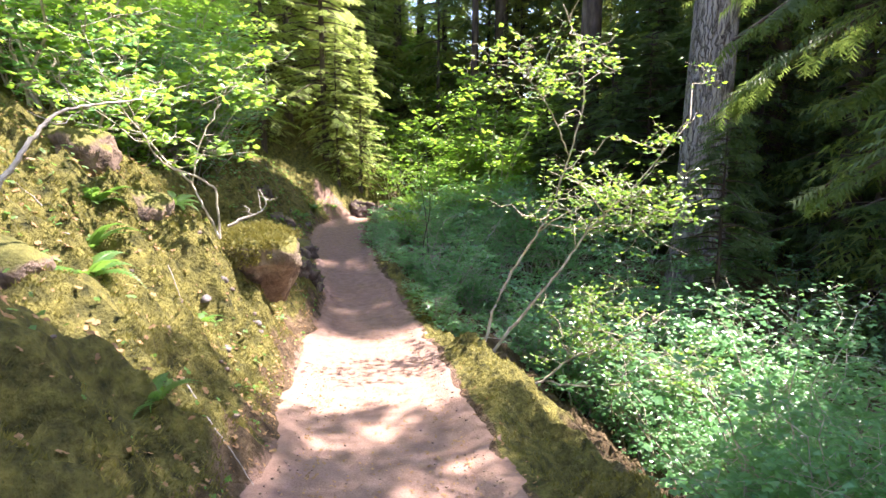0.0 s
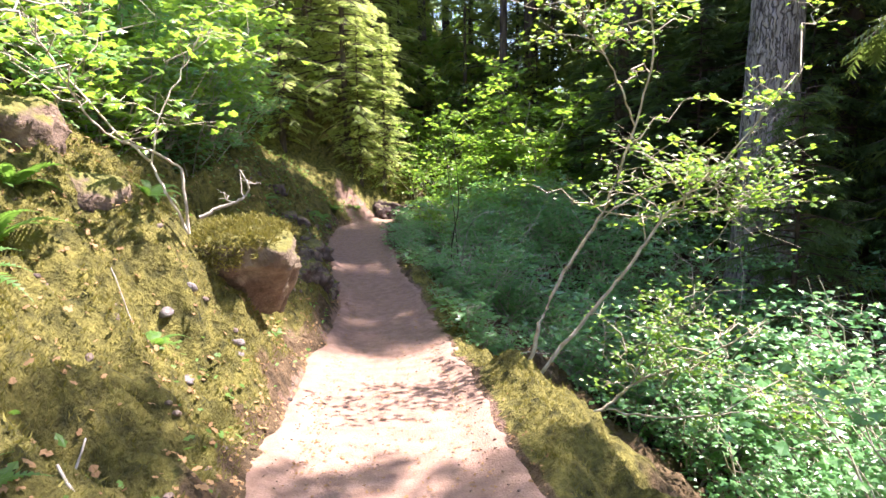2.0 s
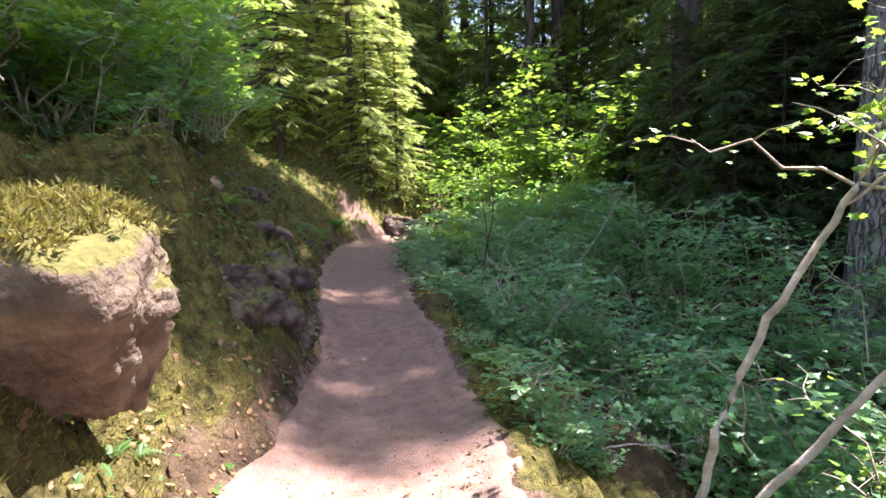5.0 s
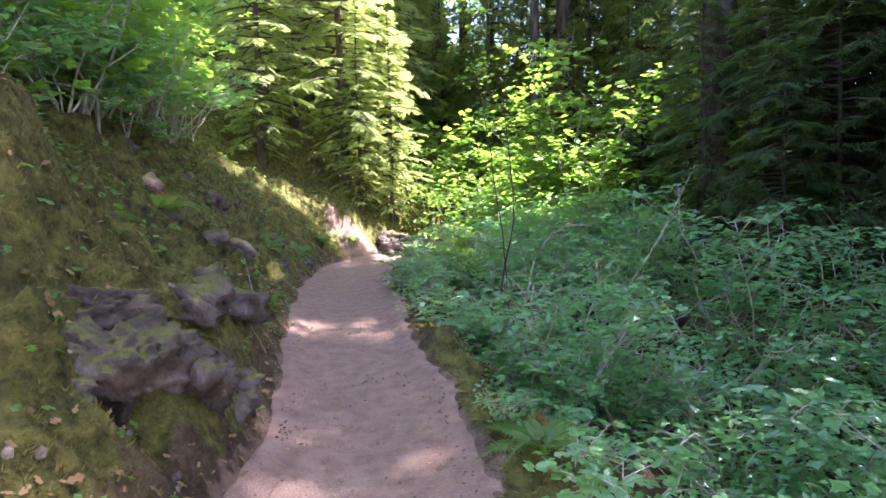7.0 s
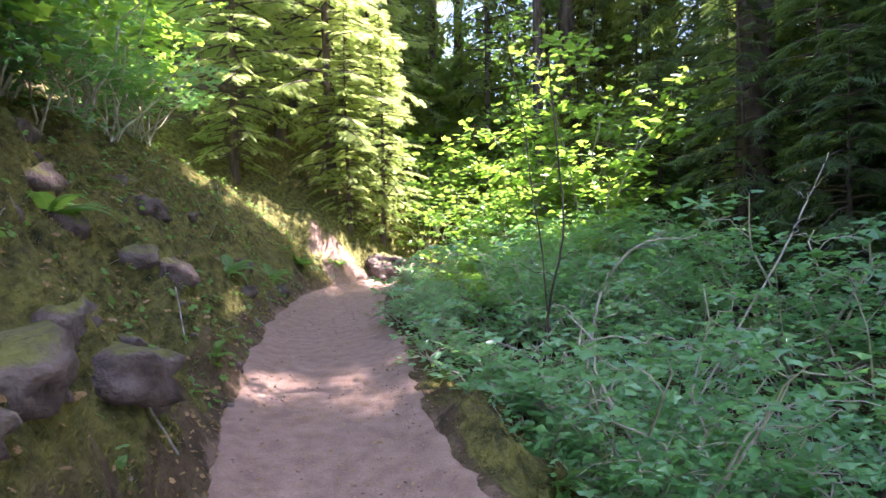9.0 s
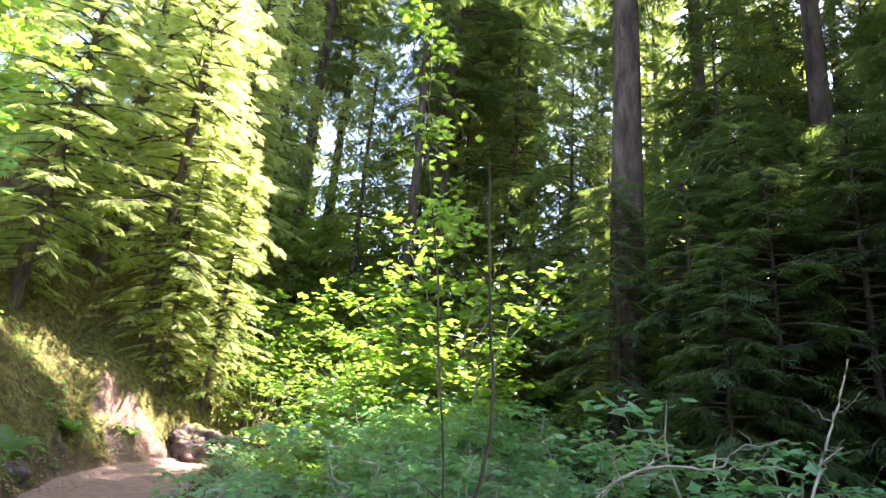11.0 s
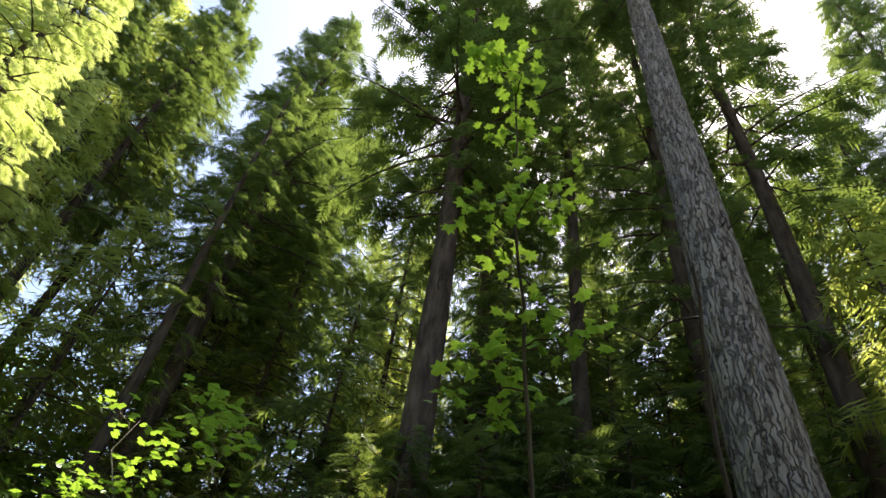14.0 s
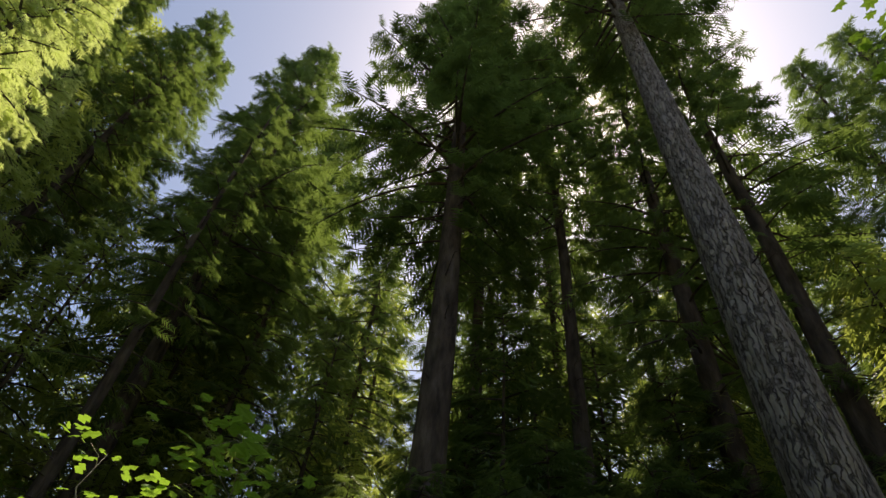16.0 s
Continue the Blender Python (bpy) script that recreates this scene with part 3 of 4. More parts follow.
def conifer_meshes(seed, h, r, crown_base, crown_r, boughs, bark, needles, spray=0.55, droop=0.35, density=1.0, ridges=0.0, dead=14, top_r=0.12, leaf=None):
    """Trunk, limbs and needles of one conifer, as three meshes."""
    rng = np.random.RandomState(seed)
    tg = Geo()
    rings, sides = (160, 72) if ridges else (26, 14)
    zz = np.linspace(-0.8, h, rings)
    rad = r * (1 - (1 - top_r) * np.clip(zz / h, 0, 1) ** 0.9) + 0.5 * r * np.exp(-np.clip(zz + 0.4, 0, None) / (0.9 * r + 0.3))
    wob = np.stack([fbm(zz * 0.08, zz * 0 + seed, 2, 3), fbm(zz * 0.08, zz * 0 + seed + 9, 2, 4), zz * 0], -1) * 0.12
    ang = np.linspace(0, 2 * np.pi, sides, endpoint=False)
    A, Z = np.meshgrid(ang, zz)
    R = np.repeat(rad[:, None], sides, 1)
    if ridges:
        u = np.cos(A) * 3.2 * 1.6
        w = np.sin(A) * 3.2 * 1.6
        fis = np.abs(vnoise(u * 1.6 + 0.4 * Z, w * 1.6 + 0.55 * Z + 7, 81)) * 0.6 + np.abs(vnoise(u * 3 + 31, w * 3 + 1.6 * Z, 82)) * 0.4
        R = R * (1 + ridges * (np.clip(fis, 0, 0.35) / 0.35 - 0.6)) + 0.006 * vnoise(A * 12, Z * 9, 83)
    else:
        R = R * (1 + 0.05 * vnoise(A * 4, Z * 1.3, 84))
    P = np.stack([wob[:, None, 0] + R * np.cos(A), wob[:, None, 1] + R * np.sin(A), Z], -1)
    i = np.arange(rings - 1)[:, None] * sides
    j = np.arange(sides)[None]
    j2 = (j + 1) % sides
    tg.add(P, np.concatenate([np.stack([i + j, i + j2, i + sides + j2], -1).reshape(-1, 3), np.stack([i + j, i + sides + j2, i + sides + j], -1).reshape(-1, 3)]))
    g, lg = Geo(), Geo()
    for k in range(boughs):
        f = ((k + rng.rand()) / boughs) ** 0.9
        z = crown_base + (h - crown_base) * f
        prof = (1 - f) ** 0.58 * min(1, 0.45 + 3 * f) * (0.55 if rng.rand() < 0.22 else 1)
        ln = max(0.5, crown_r * prof * rng.uniform(0.65, 1.15))
        a = k * 2.399 + rng.randn() * 0.35
        base = np.array([0, 0, z]) + [np.interp(z, zz, wob[:, 0]), np.interp(z, zz, wob[:, 1]), 0]
        d = np.array([math.cos(a), math.sin(a), 0.25 * f + rng.uniform(-0.1, 0.15)])
        bough(rng, g, lg, base, d, ln, droop * rng.uniform(0.6, 1.3), spray, density, 0.018 + 0.012 * ln, leaf=leaf)
    for k in range(dead):
        z = rng.uniform(0.12, 1.0) * crown_base + 0.3
        a = rng.uniform(0, 6.283)
        e = np.array([math.cos(a), math.sin(a), rng.uniform(-0.5, 0.2)]) * rng.uniform(0.5, 2.0)
        c = curved((0, 0, z), np.array([0, 0, z]) + e, rng, 6, 0.06, 0.06)
        g.tube(c, np.linspace(0.022, 0.004, 6), 4)
    return tg.mesh("trunk", bark), g.mesh("limbs", M_DARKBARK), lg.mesh("needles", needles, False)


def conifer(name, meshes, m, label, group="conifers"):
    ob = thing(name, label, "tree", group, m)
    for nm, me in zip(("trunk", "branchwork", "foliage"), meshes):
        part(nm, me, None, ob, "", True, "" if nm == "trunk" else "stuff")
    return ob


def shrub(name, meshes, m, label, group="understory shrubs", category="shrub"):
    ob = thing(name, label, category, group, m)
    for nm, me in zip(("branchwork", "foliage"), meshes):
        part(nm, me, None, ob, "", True, "stuff")
    return ob


def planted(x, y, turn=0.0, size=1.0, lean=(0, 0), sink=0.05):
    return pose(x, y, at_ground(x, y) - sink, lean[0], lean[1], turn) @ Matrix.Scale(size, 4)


# the large fir with furrowed bark
FIR = conifer_meshes(3, 50, 0.74, 27, 5.5, 105, M_BARK, M_FIR, spray=1.15, droop=0.3, ridges=0.07, dead=8, density=0.75)
conifer("douglas_fir", FIR, planted(9.78, 16.73, 40), "huge fir with deeply furrowed grey-brown bark")
BIG = conifer_meshes(11, 43, 0.52, 16.0, 5.6, 135, M_DARKBARK, M_FIR, spray=1.1, droop=0.45, density=0.85, dead=34)
DARK = [conifer_meshes(12 + k, 33 + 4 * k, 0.27 + 0.05 * k, 9.0 + 3.0 * k, 3.8, 140, M_DARKBARK, M_FIR, spray=1.0, droop=0.42, density=0.75, dead=40) for k in range(2)]
TALL = conifer_meshes(13, 37, 0.32, 17, 3.1, 100, M_DARKBARK, M_FIR, spray=1.1, droop=0.4, density=0.7, dead=44)
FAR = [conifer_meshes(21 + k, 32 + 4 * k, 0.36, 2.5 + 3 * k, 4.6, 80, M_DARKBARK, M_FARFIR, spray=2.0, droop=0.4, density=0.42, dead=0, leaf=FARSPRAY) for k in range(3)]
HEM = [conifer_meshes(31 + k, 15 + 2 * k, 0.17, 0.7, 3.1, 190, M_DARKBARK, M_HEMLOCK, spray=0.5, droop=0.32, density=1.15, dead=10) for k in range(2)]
SMALL = [conifer_meshes(41 + k, 8 + 2 * k, 0.11, 0.3, 2.4, 95, M_DARKBARK, M_FIR, spray=0.7, droop=0.3, density=0.85, dead=4) for k in range(2)]
POLE = conifer_meshes(51, 30, 0.3, 10, 2.6, 48, M_DARKBARK, M_FIR, spray=0.9, droop=0.4, density=0.7, dead=40)
SHADEHEM = conifer_meshes(52, 26, 0.24, 10, 3.3, 85, M_DARKBARK, M_FIR, spray=0.75, droop=0.5, density=0.9, dead=8)
LOWHEM = conifer_meshes(53, 12, 0.15, 5.7, 3.7, 70, M_DARKBARK, M_FIR, spray=0.42, droop=0.5, density=2.6, dead=3)
rs = random.Random(5)
conifer("conifer", POLE, planted(5.4, 34.0, 30), "slender conifer with a long bare trunk")
conifer("conifer", BIG, planted(8.5, 23.9, 0), "massive dark conifer with boughs hanging low")
conifer("conifer", TALL, planted(12.3, 25.2, 140, 1.0), "tall dark conifer with drooping shaded boughs")
conifer("conifer", conifer_meshes(55, 35, 0.44, 10, 3.8, 110, M_DARKBARK, M_FIR, spray=0.9, droop=0.42, density=0.75, dead=30), planted(13.1, 18.4, 20), "tall dark conifer standing close behind a huge fir")
conifer("conifer", BIG, planted(7.8, 37.5, 200, 1.06), "massive dark conifer with boughs hanging low")
conifer("conifer", BIG, planted(14.5, 41.5, 70, 1.15), "massive dark conifer with boughs hanging low")
for x, y, z in [(13.9, 22.4, 1.15), (21.2, 18.9, 0.85), (23.5, 12.2, 0.9)]:
    conifer("conifer", TALL, planted(x, y, rs.uniform(0, 360), z), "tall dark conifer with a bare lower trunk")
TREES = [(21.0, 9.6, 1, 1.05), (3.0, 44, 1, 1.0), (1.2, 41, 1, 1.0), (1.9, 50, 1, 1.0), (21.8, 34, 1, 1.1), (20.6, 14.5, 0, 0.8), (17, 4.5, 1, 1.0), (24, 17, 1, 0.8), (13.5, 3.0, 0, 0.8), (26, 12.5, 1, 0.9), (22, 6, 1, 1.1),
         (15.5, 26.5, 0, 0.75), (18.5, 25, 0, 1.0), (9.5, 41, 0, 1.1), (25, 22, 1, 1.1), (18.5, 37, 0, 1.1), (-6.5, 35, 1, 0.9), (-3.0, 40, 0, 1.0),
         (11.3, 36.8, 0, 0.9), (12.6, 45.5, 1, 1.2), (17.0, 47.0, 1, 1.3)]
for x, y, k, z in TREES:
    conifer("conifer", DARK[k], planted(x, y, rs.uniform(0, 360), z, (rs.uniform(-1, 1), rs.uniform(-1, 1))), "tall dark conifer with drooping shaded boughs")
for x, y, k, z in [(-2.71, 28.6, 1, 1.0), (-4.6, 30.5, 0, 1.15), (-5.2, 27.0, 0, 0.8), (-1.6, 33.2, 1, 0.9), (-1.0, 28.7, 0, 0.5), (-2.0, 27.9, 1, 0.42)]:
    conifer("hemlock", HEM[k], planted(x, y, rs.uniform(0, 360), z), "young hemlock with needles tinted pale yellow-green as if sunlit", "hemlocks")
for x, y, k, z in [(8.2, 13.2, 0, 0.8), (11.8, 18.2, 1, 0.9), (8.6, 20.8, 0, 0.8), (7.9, 23.4, 1, 0.85), (11.3, 23.2, 1, 0.9), (9.9, 27.5, 1, 1.0), (13.5, 15.8, 1, 1.0), (12.2, 12.5, 0, 1.0), (16, 19.5, 1, 1.1), (11, 30, 1, 1.1), (8.4, 29, 0, 1.0), (17, 13, 1, 1.1), (13, 21, 0, 1.2), (18, 22.5, 1, 1.1),
                   (8.9, 22.2, 0, 1.0), (9.7, 20.6, 0, 1.0), (10.6, 22.0, 0, 1.2), (11.2, 19.8, 0, 1.15), (11.5, 24.8, 1, 1.25), (12.6, 19.3, 1, 1.2)]:
    conifer("small_conifer", SMALL[k], planted(x, y, rs.uniform(0, 360), z), "small shaded conifer under the tall trees", "small conifers")
# added out of view so its crown shades the near trail and bank
conifer("hemlock", SHADEHEM, planted(7.2, 4.5, 200, 1.2), "unseen tall hemlock added to shade the trail", "hemlocks")
conifer("hemlock", conifer_meshes(54, 40, 0.4, 16, 3.8, 110, M_DARKBARK, M_FIR, spray=1.1, droop=0.35, density=0.7, dead=20), planted(13.6, 15.6, 80), "tall hemlock with a bare lower trunk above the ravine", "hemlocks")
conifer("hemlock", LOWHEM, planted(5.3, 3.7, 25), "dark hemlock whose boughs hang beside the trail", "hemlocks")
# the second kind carries the brighter needles that stand in for sunlight
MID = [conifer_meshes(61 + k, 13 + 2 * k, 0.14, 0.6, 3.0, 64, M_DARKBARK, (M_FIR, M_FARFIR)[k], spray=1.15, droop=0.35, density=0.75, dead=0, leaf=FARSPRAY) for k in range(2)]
for k in range(64):
    a, d = rs.uniform(0.1, 1.95), rs.uniform(11, 31)
    x, y = 1 + d * math.sin(a), 14.5 + d * math.cos(a)
    if x < 7 and y < 33 or 22 < y - 0.625 * x < 29 and x < 13:
        continue
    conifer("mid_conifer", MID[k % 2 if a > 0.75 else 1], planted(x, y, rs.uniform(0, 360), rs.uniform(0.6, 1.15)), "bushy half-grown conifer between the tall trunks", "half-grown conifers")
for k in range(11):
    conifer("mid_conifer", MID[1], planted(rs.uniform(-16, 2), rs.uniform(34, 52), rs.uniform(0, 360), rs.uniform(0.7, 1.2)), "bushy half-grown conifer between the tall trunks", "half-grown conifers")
for x, y, k, z in [(7.5, 40, 1, 1.3), (9.8, 43, 1, 1.4), (11.8, 37.5, 1, 1.2), (4.6, 44, 1, 1.4), (13.5, 42, 1, 1.4), (8.8, 36.5, 1, 0.9), (15.5, 35.5, 1, 1.2), (10.2, 35.2, 1, 0.9), (12.8, 35.0, 1, 1.0), (9.6, 39.0, 1, 1.5), (14.8, 24.2, 0, 1.3), (10.8, 30.5, 0, 1.3), (16.5, 22.5, 0, 1.3)]:
    conifer("mid_conifer", MID[k], planted(x, y, rs.uniform(0, 360), z), "bushy half-grown conifer between the tall trunks", "half-grown conifers")
for k in range(80):
    a = rs.uniform(0, 6.283)
    d = rs.uniform(27, 58) if 0.3 < a < 2.1 else rs.uniform(30, 70)
    if (a < 0.6 or a > 5.8) and k % 2:
        continue
    x, y = 4 + d * math.sin(a), 14 + d * math.cos(a)
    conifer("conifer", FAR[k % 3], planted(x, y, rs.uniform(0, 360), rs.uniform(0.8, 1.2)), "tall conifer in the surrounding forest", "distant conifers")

VN = [shrub_meshes(151 + k, 1.7, 1.4, 760, 0.11, LEAF5, M_SHRUB, depth=1, branches=4) for k in range(2)]
VM = [shrub_meshes(101 + k, 2.3, 1.6, 640, 0.14, LEAF5, M_SHRUB) for k in range(4)]
VMF = [shrub_meshes(111 + k, 2.5, 1.7, 640, 0.155, LEAFS, M_SHRUB, branches=5) for k in range(3)]
VBF = [shrub_meshes(131 + k, 3.2, 2.1, 520, 0.25, LEAFS, M_MAPLE, branches=6) for k in range(2)]
VB = [shrub_meshes(121 + k, 3.2, 2.0, 800, 0.2, LEAF5, M_MAPLE, branches=9) for k in range(2)]
VL = [shrub_meshes(141 + k, 0.7, 0.7, 260, 0.13, LEAFS, M_SHRUB) for k in range(3)]
VF = [shrub_meshes(161 + k, 3.2, 2.4, 420, 0.38, LEAFS, M_MAPLE, 4, branches=5) for k in range(2)]
VT = [shrub_meshes(171 + k, 7.5, 3.0, 1500, 0.28, LEAFS, M_MAPLE, 5, branches=16) for k in range(2)]

VR = [shrub_meshes(181 + k, 4.0, 2.3, 1300, 0.14, LEAF5, M_SHRUB, 8, depth=1, branches=5) for k in range(2)]


def beside(side, y, d):
    return float(right_x(np.array([y]))[0]) + d if side > 0 else float(left_x(np.array([y]))[0]) - d


for x, y, k, z in [(4.9, 5.2, 0, 0.75), (6.1, 7.0, 1, 0.95), (5.0, 8.6, 0, 0.8), (7.2, 9.3, 1, 1.05), (6.4, 11.2, 0, 0.95), (7.4, 4.6, 1, 1.0), (3.9, 3.9, 1, 0.62), (4.4, 6.6, 1, 0.6)]:
    shrub("vine_maple", VR[k], planted(x, y, rs.uniform(0, 360), z), "tall leafy vine maple rising from the ravine floor")
count = 0
while count < 185:
    y = rs.uniform(0.5, 33)
    e = rs.uniform(0.7, 8) if rs.random() < 0.8 else rs.uniform(5, 16)
    if vnoise(np.array([e * 0.55]), np.array([y * 0.55]), 99)[0] < -0.3 or y < 10 and e < 2.3 or 6.3 < y < 11 and e < 3.7:
        continue
    m = planted(beside(1, y, e), y, rs.uniform(0, 360), rs.uniform(0.7, 1.15))
    if e < 1.6:
        shrub("low_shrub", VL[count % 3], m, "low green shrub beside the trail")
    elif e < 4.5 and 8 < y < 16:
        shrub("vine_maple", VN[count % 2], m, "vine maple shrub with tiers of broad lobed leaves")
    else:
        shrub("vine_maple", VM[count % 4] if y < 15 and e < 6 else VMF[count % 3], m, "green vine maple shrub filling the ravine")
    count += 1
for k in range(72):
    y = rs.uniform(8, 23.5)
    d = rs.uniform(2.3, 4.5) if k % 2 else rs.uniform(3, 13)
    shrub("bank_shrub", ((VB if k % 3 == 0 else VM) if d < 4 and y < 18 else (VBF if k % 3 == 0 else VMF))[k % 2], planted(beside(-1, y, d), y, rs.uniform(0, 360), rs.uniform(0.6, 1.2)), "leafy green shrub on the upper bank")
for k in range(26):
    y = rs.uniform(23, 34)
    shrub("sunlit_shrub", VBF[k % 2], planted(beside(1, min(y, 25), rs.uniform(1.2, 7)), y, rs.uniform(0, 360), rs.uniform(0.55, 0.95)), "bright sunlit maple shrub where the trail bends")
for x, y, k, z in [(5.3, 26.9, 0, 1.15), (4.2, 29.6, 1, 0.9), (2.2, 26.6, 1, 0.6)]:
    shrub("broadleaf_tree", VT[k], planted(x, y, rs.uniform(0, 360), z), "slender broadleaf tree with sunlit yellow-green foliage", "broadleaf trees", "tree")
for x, y, k, z in [(1.5, 26.2, 0, 0.7), (2.5, 27.5, 1, 0.9), (1.1, 25.3, 1, 0.55), (0.3, 29.6, 0, 0.9), (1.0, 31.0, 0, 1.1), (2.9, 25.6, 0, 0.8), (3.9, 28.3, 1, 1.1)]:
    shrub("sunlit_shrub", VBF[k], planted(x, y, rs.uniform(0, 360), z), "bright sunlit maple shrub where the trail bends")
for x, y, k, z in [(3.6, 13.6, 0, 1.35), (4.3, 15.6, 1, 1.6), (3.2, 17.6, 0, 1.3), (5.2, 12.2, 1, 1.7), (2.5, 20.2, 1, 1.5), (5.6, 18.2, 0, 1.9), (4.0, 11.0, 0, 1.4), (1.6, 22.4, 1, 1.3)]:
    shrub("vine_maple", VN[k], planted(x, y, rs.uniform(0, 360), z), "tall arching vine maple with tiers of broad leaves")
for k in range(60):
    y = rs.uniform(9.5, 25.5)
    shrub("low_shrub", VL[k % 3], planted(beside(1, y, rs.uniform(0.3, 1.2)), y, rs.uniform(0, 360), rs.uniform(0.4, 0.85)), "low green shrub beside the trail")
for k in range(55):
    x, y = rs.uniform(-22, 16), rs.uniform(34, 58)
    shrub("far_shrub", VF[k % 2], planted(x, y, rs.uniform(0, 360), rs.uniform(0.8, 1.4)), "bright leafy thicket under the far trees", "far thickets")
for k in range(40):
    x, y = rs.uniform(1, 14), rs.uniform(31, 46)
    shrub("far_shrub", VF[k % 2], planted(x, y, rs.uniform(0, 360), rs.uniform(0.9, 1.5)), "bright leafy thicket under the far trees", "far thickets")
for k in range(22):
    a, d = rs.uniform(0.35, 1.35), rs.uniform(13, 26)
    shrub("sunlit_shrub", VBF[k % 2], planted(d * math.sin(a), 15.5 + d * math.cos(a), rs.uniform(0, 360), rs.uniform(0.8, 1.4)), "yellow-green maple glowing between the dark trunks")
for k in range(50):
    a = rs.uniform(-1.2, 2.2)
    d = rs.uniform(20, 55)
    x, y = 2 + d * math.sin(a), 14 + d * math.cos(a)
    shrub("far_shrub", VF[k % 2], planted(x, y, rs.uniform(0, 360), rs.uniform(0.8, 1.6)), "bright leafy thicket under the far trees", "far thickets")
for x, y, k, z in [(7.6, 33.0, 0, 0.95), (3.4, 29.5, 1, 0.6), (19, 21, 1, 1.0), (22, 26, 0, 1.1), (25, 17, 1, 1.1), (18, 31, 0, 1.1), (27, 22, 1, 1.2), (15.5, 26, 0, 0.8), (24, 10, 0, 1.1), (19, 14.5, 1, 0.8), (-6, 10, 0, 0.8), (-7.5, 14, 1, 0.9), (-6.0, 18.5, 0, 0.8), (-7, 23, 1, 0.9), (-10, 18, 0, 1.2), (-9, 27, 1, 1.2), (-12, 12, 1, 1.3), (-13, 23, 0, 1.4), (3, 45, 0, 1.2), (8, 46, 1, 1.3), (13, 35, 0, 1.2), (20, 24, 1, 1.2), (23, 18, 0, 1.3), (-1, 45, 1, 1.2), (17, 28.5, 1, 1.0), (7.5, 37, 1, 0.9), (4.2, 35, 0, 0.7), (-7.5, 6, 1, 0.9), (-11, 5, 0, 1.2), (27, 13, 0, 1.3), (14, 46, 1, 1.4)]:
    shrub("broadleaf_tree", VT[k], planted(x, y, rs.uniform(0, 360), z), "slender broadleaf tree with light green foliage", "broadleaf trees", "tree")


def rock_mesh(name, seed, size, mat, detail=4, rough=0.22, boxy=0.0):
    """A weathered stone: a ball pressed towards a block, then broken up at three scales."""
    bm = bmesh.new()
    bmesh.ops.create_icosphere(bm, subdivisions=detail, radius=1)
    off = Vector((seed * 3.7, seed * 1.3, 0))
    for v in bm.verts:
        p = v.co.copy()
        q = p / max(abs(p.x), abs(p.y), abs(p.z))
        p = p.lerp(q, boxy)
        k = 1 + rough * noise.fractal(p * 1.1 + off, 1.0, 2.0, 4) + 0.5 * rough * (noise.voronoi(p * 1.8 + off)[0][0] - 0.4) + 0.45 * rough * abs(noise.noise(p * 4 + off)) + 0.3 * rough * noise.noise(p * 11 + off)
        v.co = Vector((p.x * size[0], p.y * size[1], p.z * size[2])) * k
    me = bpy.data.meshes.new(name)
    bm.to_mesh(me)
    bm.free()
    me.polygons.foreach_set("use_smooth", np.full(len(me.polygons), True))
    me.materials.append(mat)
    return me


def rock(name, seed, size, at, mat, label, rough=0.25, boxy=0.2, detail=4):
    ob = new(name, rock_mesh(name, seed, size, mat, detail, rough, boxy))
    ob.matrix_basis = at
    return tagged(ob, label, "rock", "bank rocks")


def jutting_boulder(at):
    """A squat boulder whose front is undercut, with a cushion of moss over its crown."""
    ob = thing("boulder", "brown boulder jutting from the bank under a moss cap", "boulder", "", at)
    me = rock_mesh("stone", 2, (0.5, 0.5, 0.46), M_BOULDER, 5, 0.2, 0.42)
    for v in me.vertices:
        x, y, z = v.co
        low = max(0.0, 0.16 - z) / 0.6
        shrink = 1 - 0.62 * min(1.0, low) ** 1.1
        v.co = (0.3 + (x - 0.3) * shrink, 0.22 + (y - 0.22) * (1 - 0.8 * min(1.0, low)), z + 0.04 * math.sin(9 * x) * math.sin(8 * y))
    me.update()
    part("stone", me, None, ob)
    rng = np.random.RandomState(66)
    co = np.array([v.co[:] for v in me.vertices])
    nr = np.array([v.normal[:] for v in me.vertices])
    cap = (nr[:, 2] > 0.25 - 0.5 * (co[:, 0] < 0.05) * (co[:, 2] > 0.1)) & (co[:, 0] + 0.25 * vnoise(co[:, 1] * 7, co[:, 2] * 7, 12) < 0.3)
    idx = rng.choice(np.nonzero(cap)[0], 20000)
    n = len(idx)
    lift = np.clip(0.04 + 0.035 * vnoise(co[idx, 0] * 9, co[idx, 1] * 9, 14), 0, 1)[:, None] * rng.rand(n, 1)
    g = Geo()
    g.scatter(np.array([(-0.16, 0, 0), (0.16, 0, 0), (0, 0.3, 1.0)]), np.array([(0, 1, 2)]), co[idx] + rng.randn(n, 3) * 0.014 + nr[idx] * lift, frames(nr[idx] + rng.randn(n, 3) * 0.6, rng.uniform(0, 6.28, n)), rng.uniform(0.018, 0.05, n))
    part("moss_cap", g, M_MOSSBLADE, ob, "shaggy yellow-green moss", False, "stuff")
    return ob


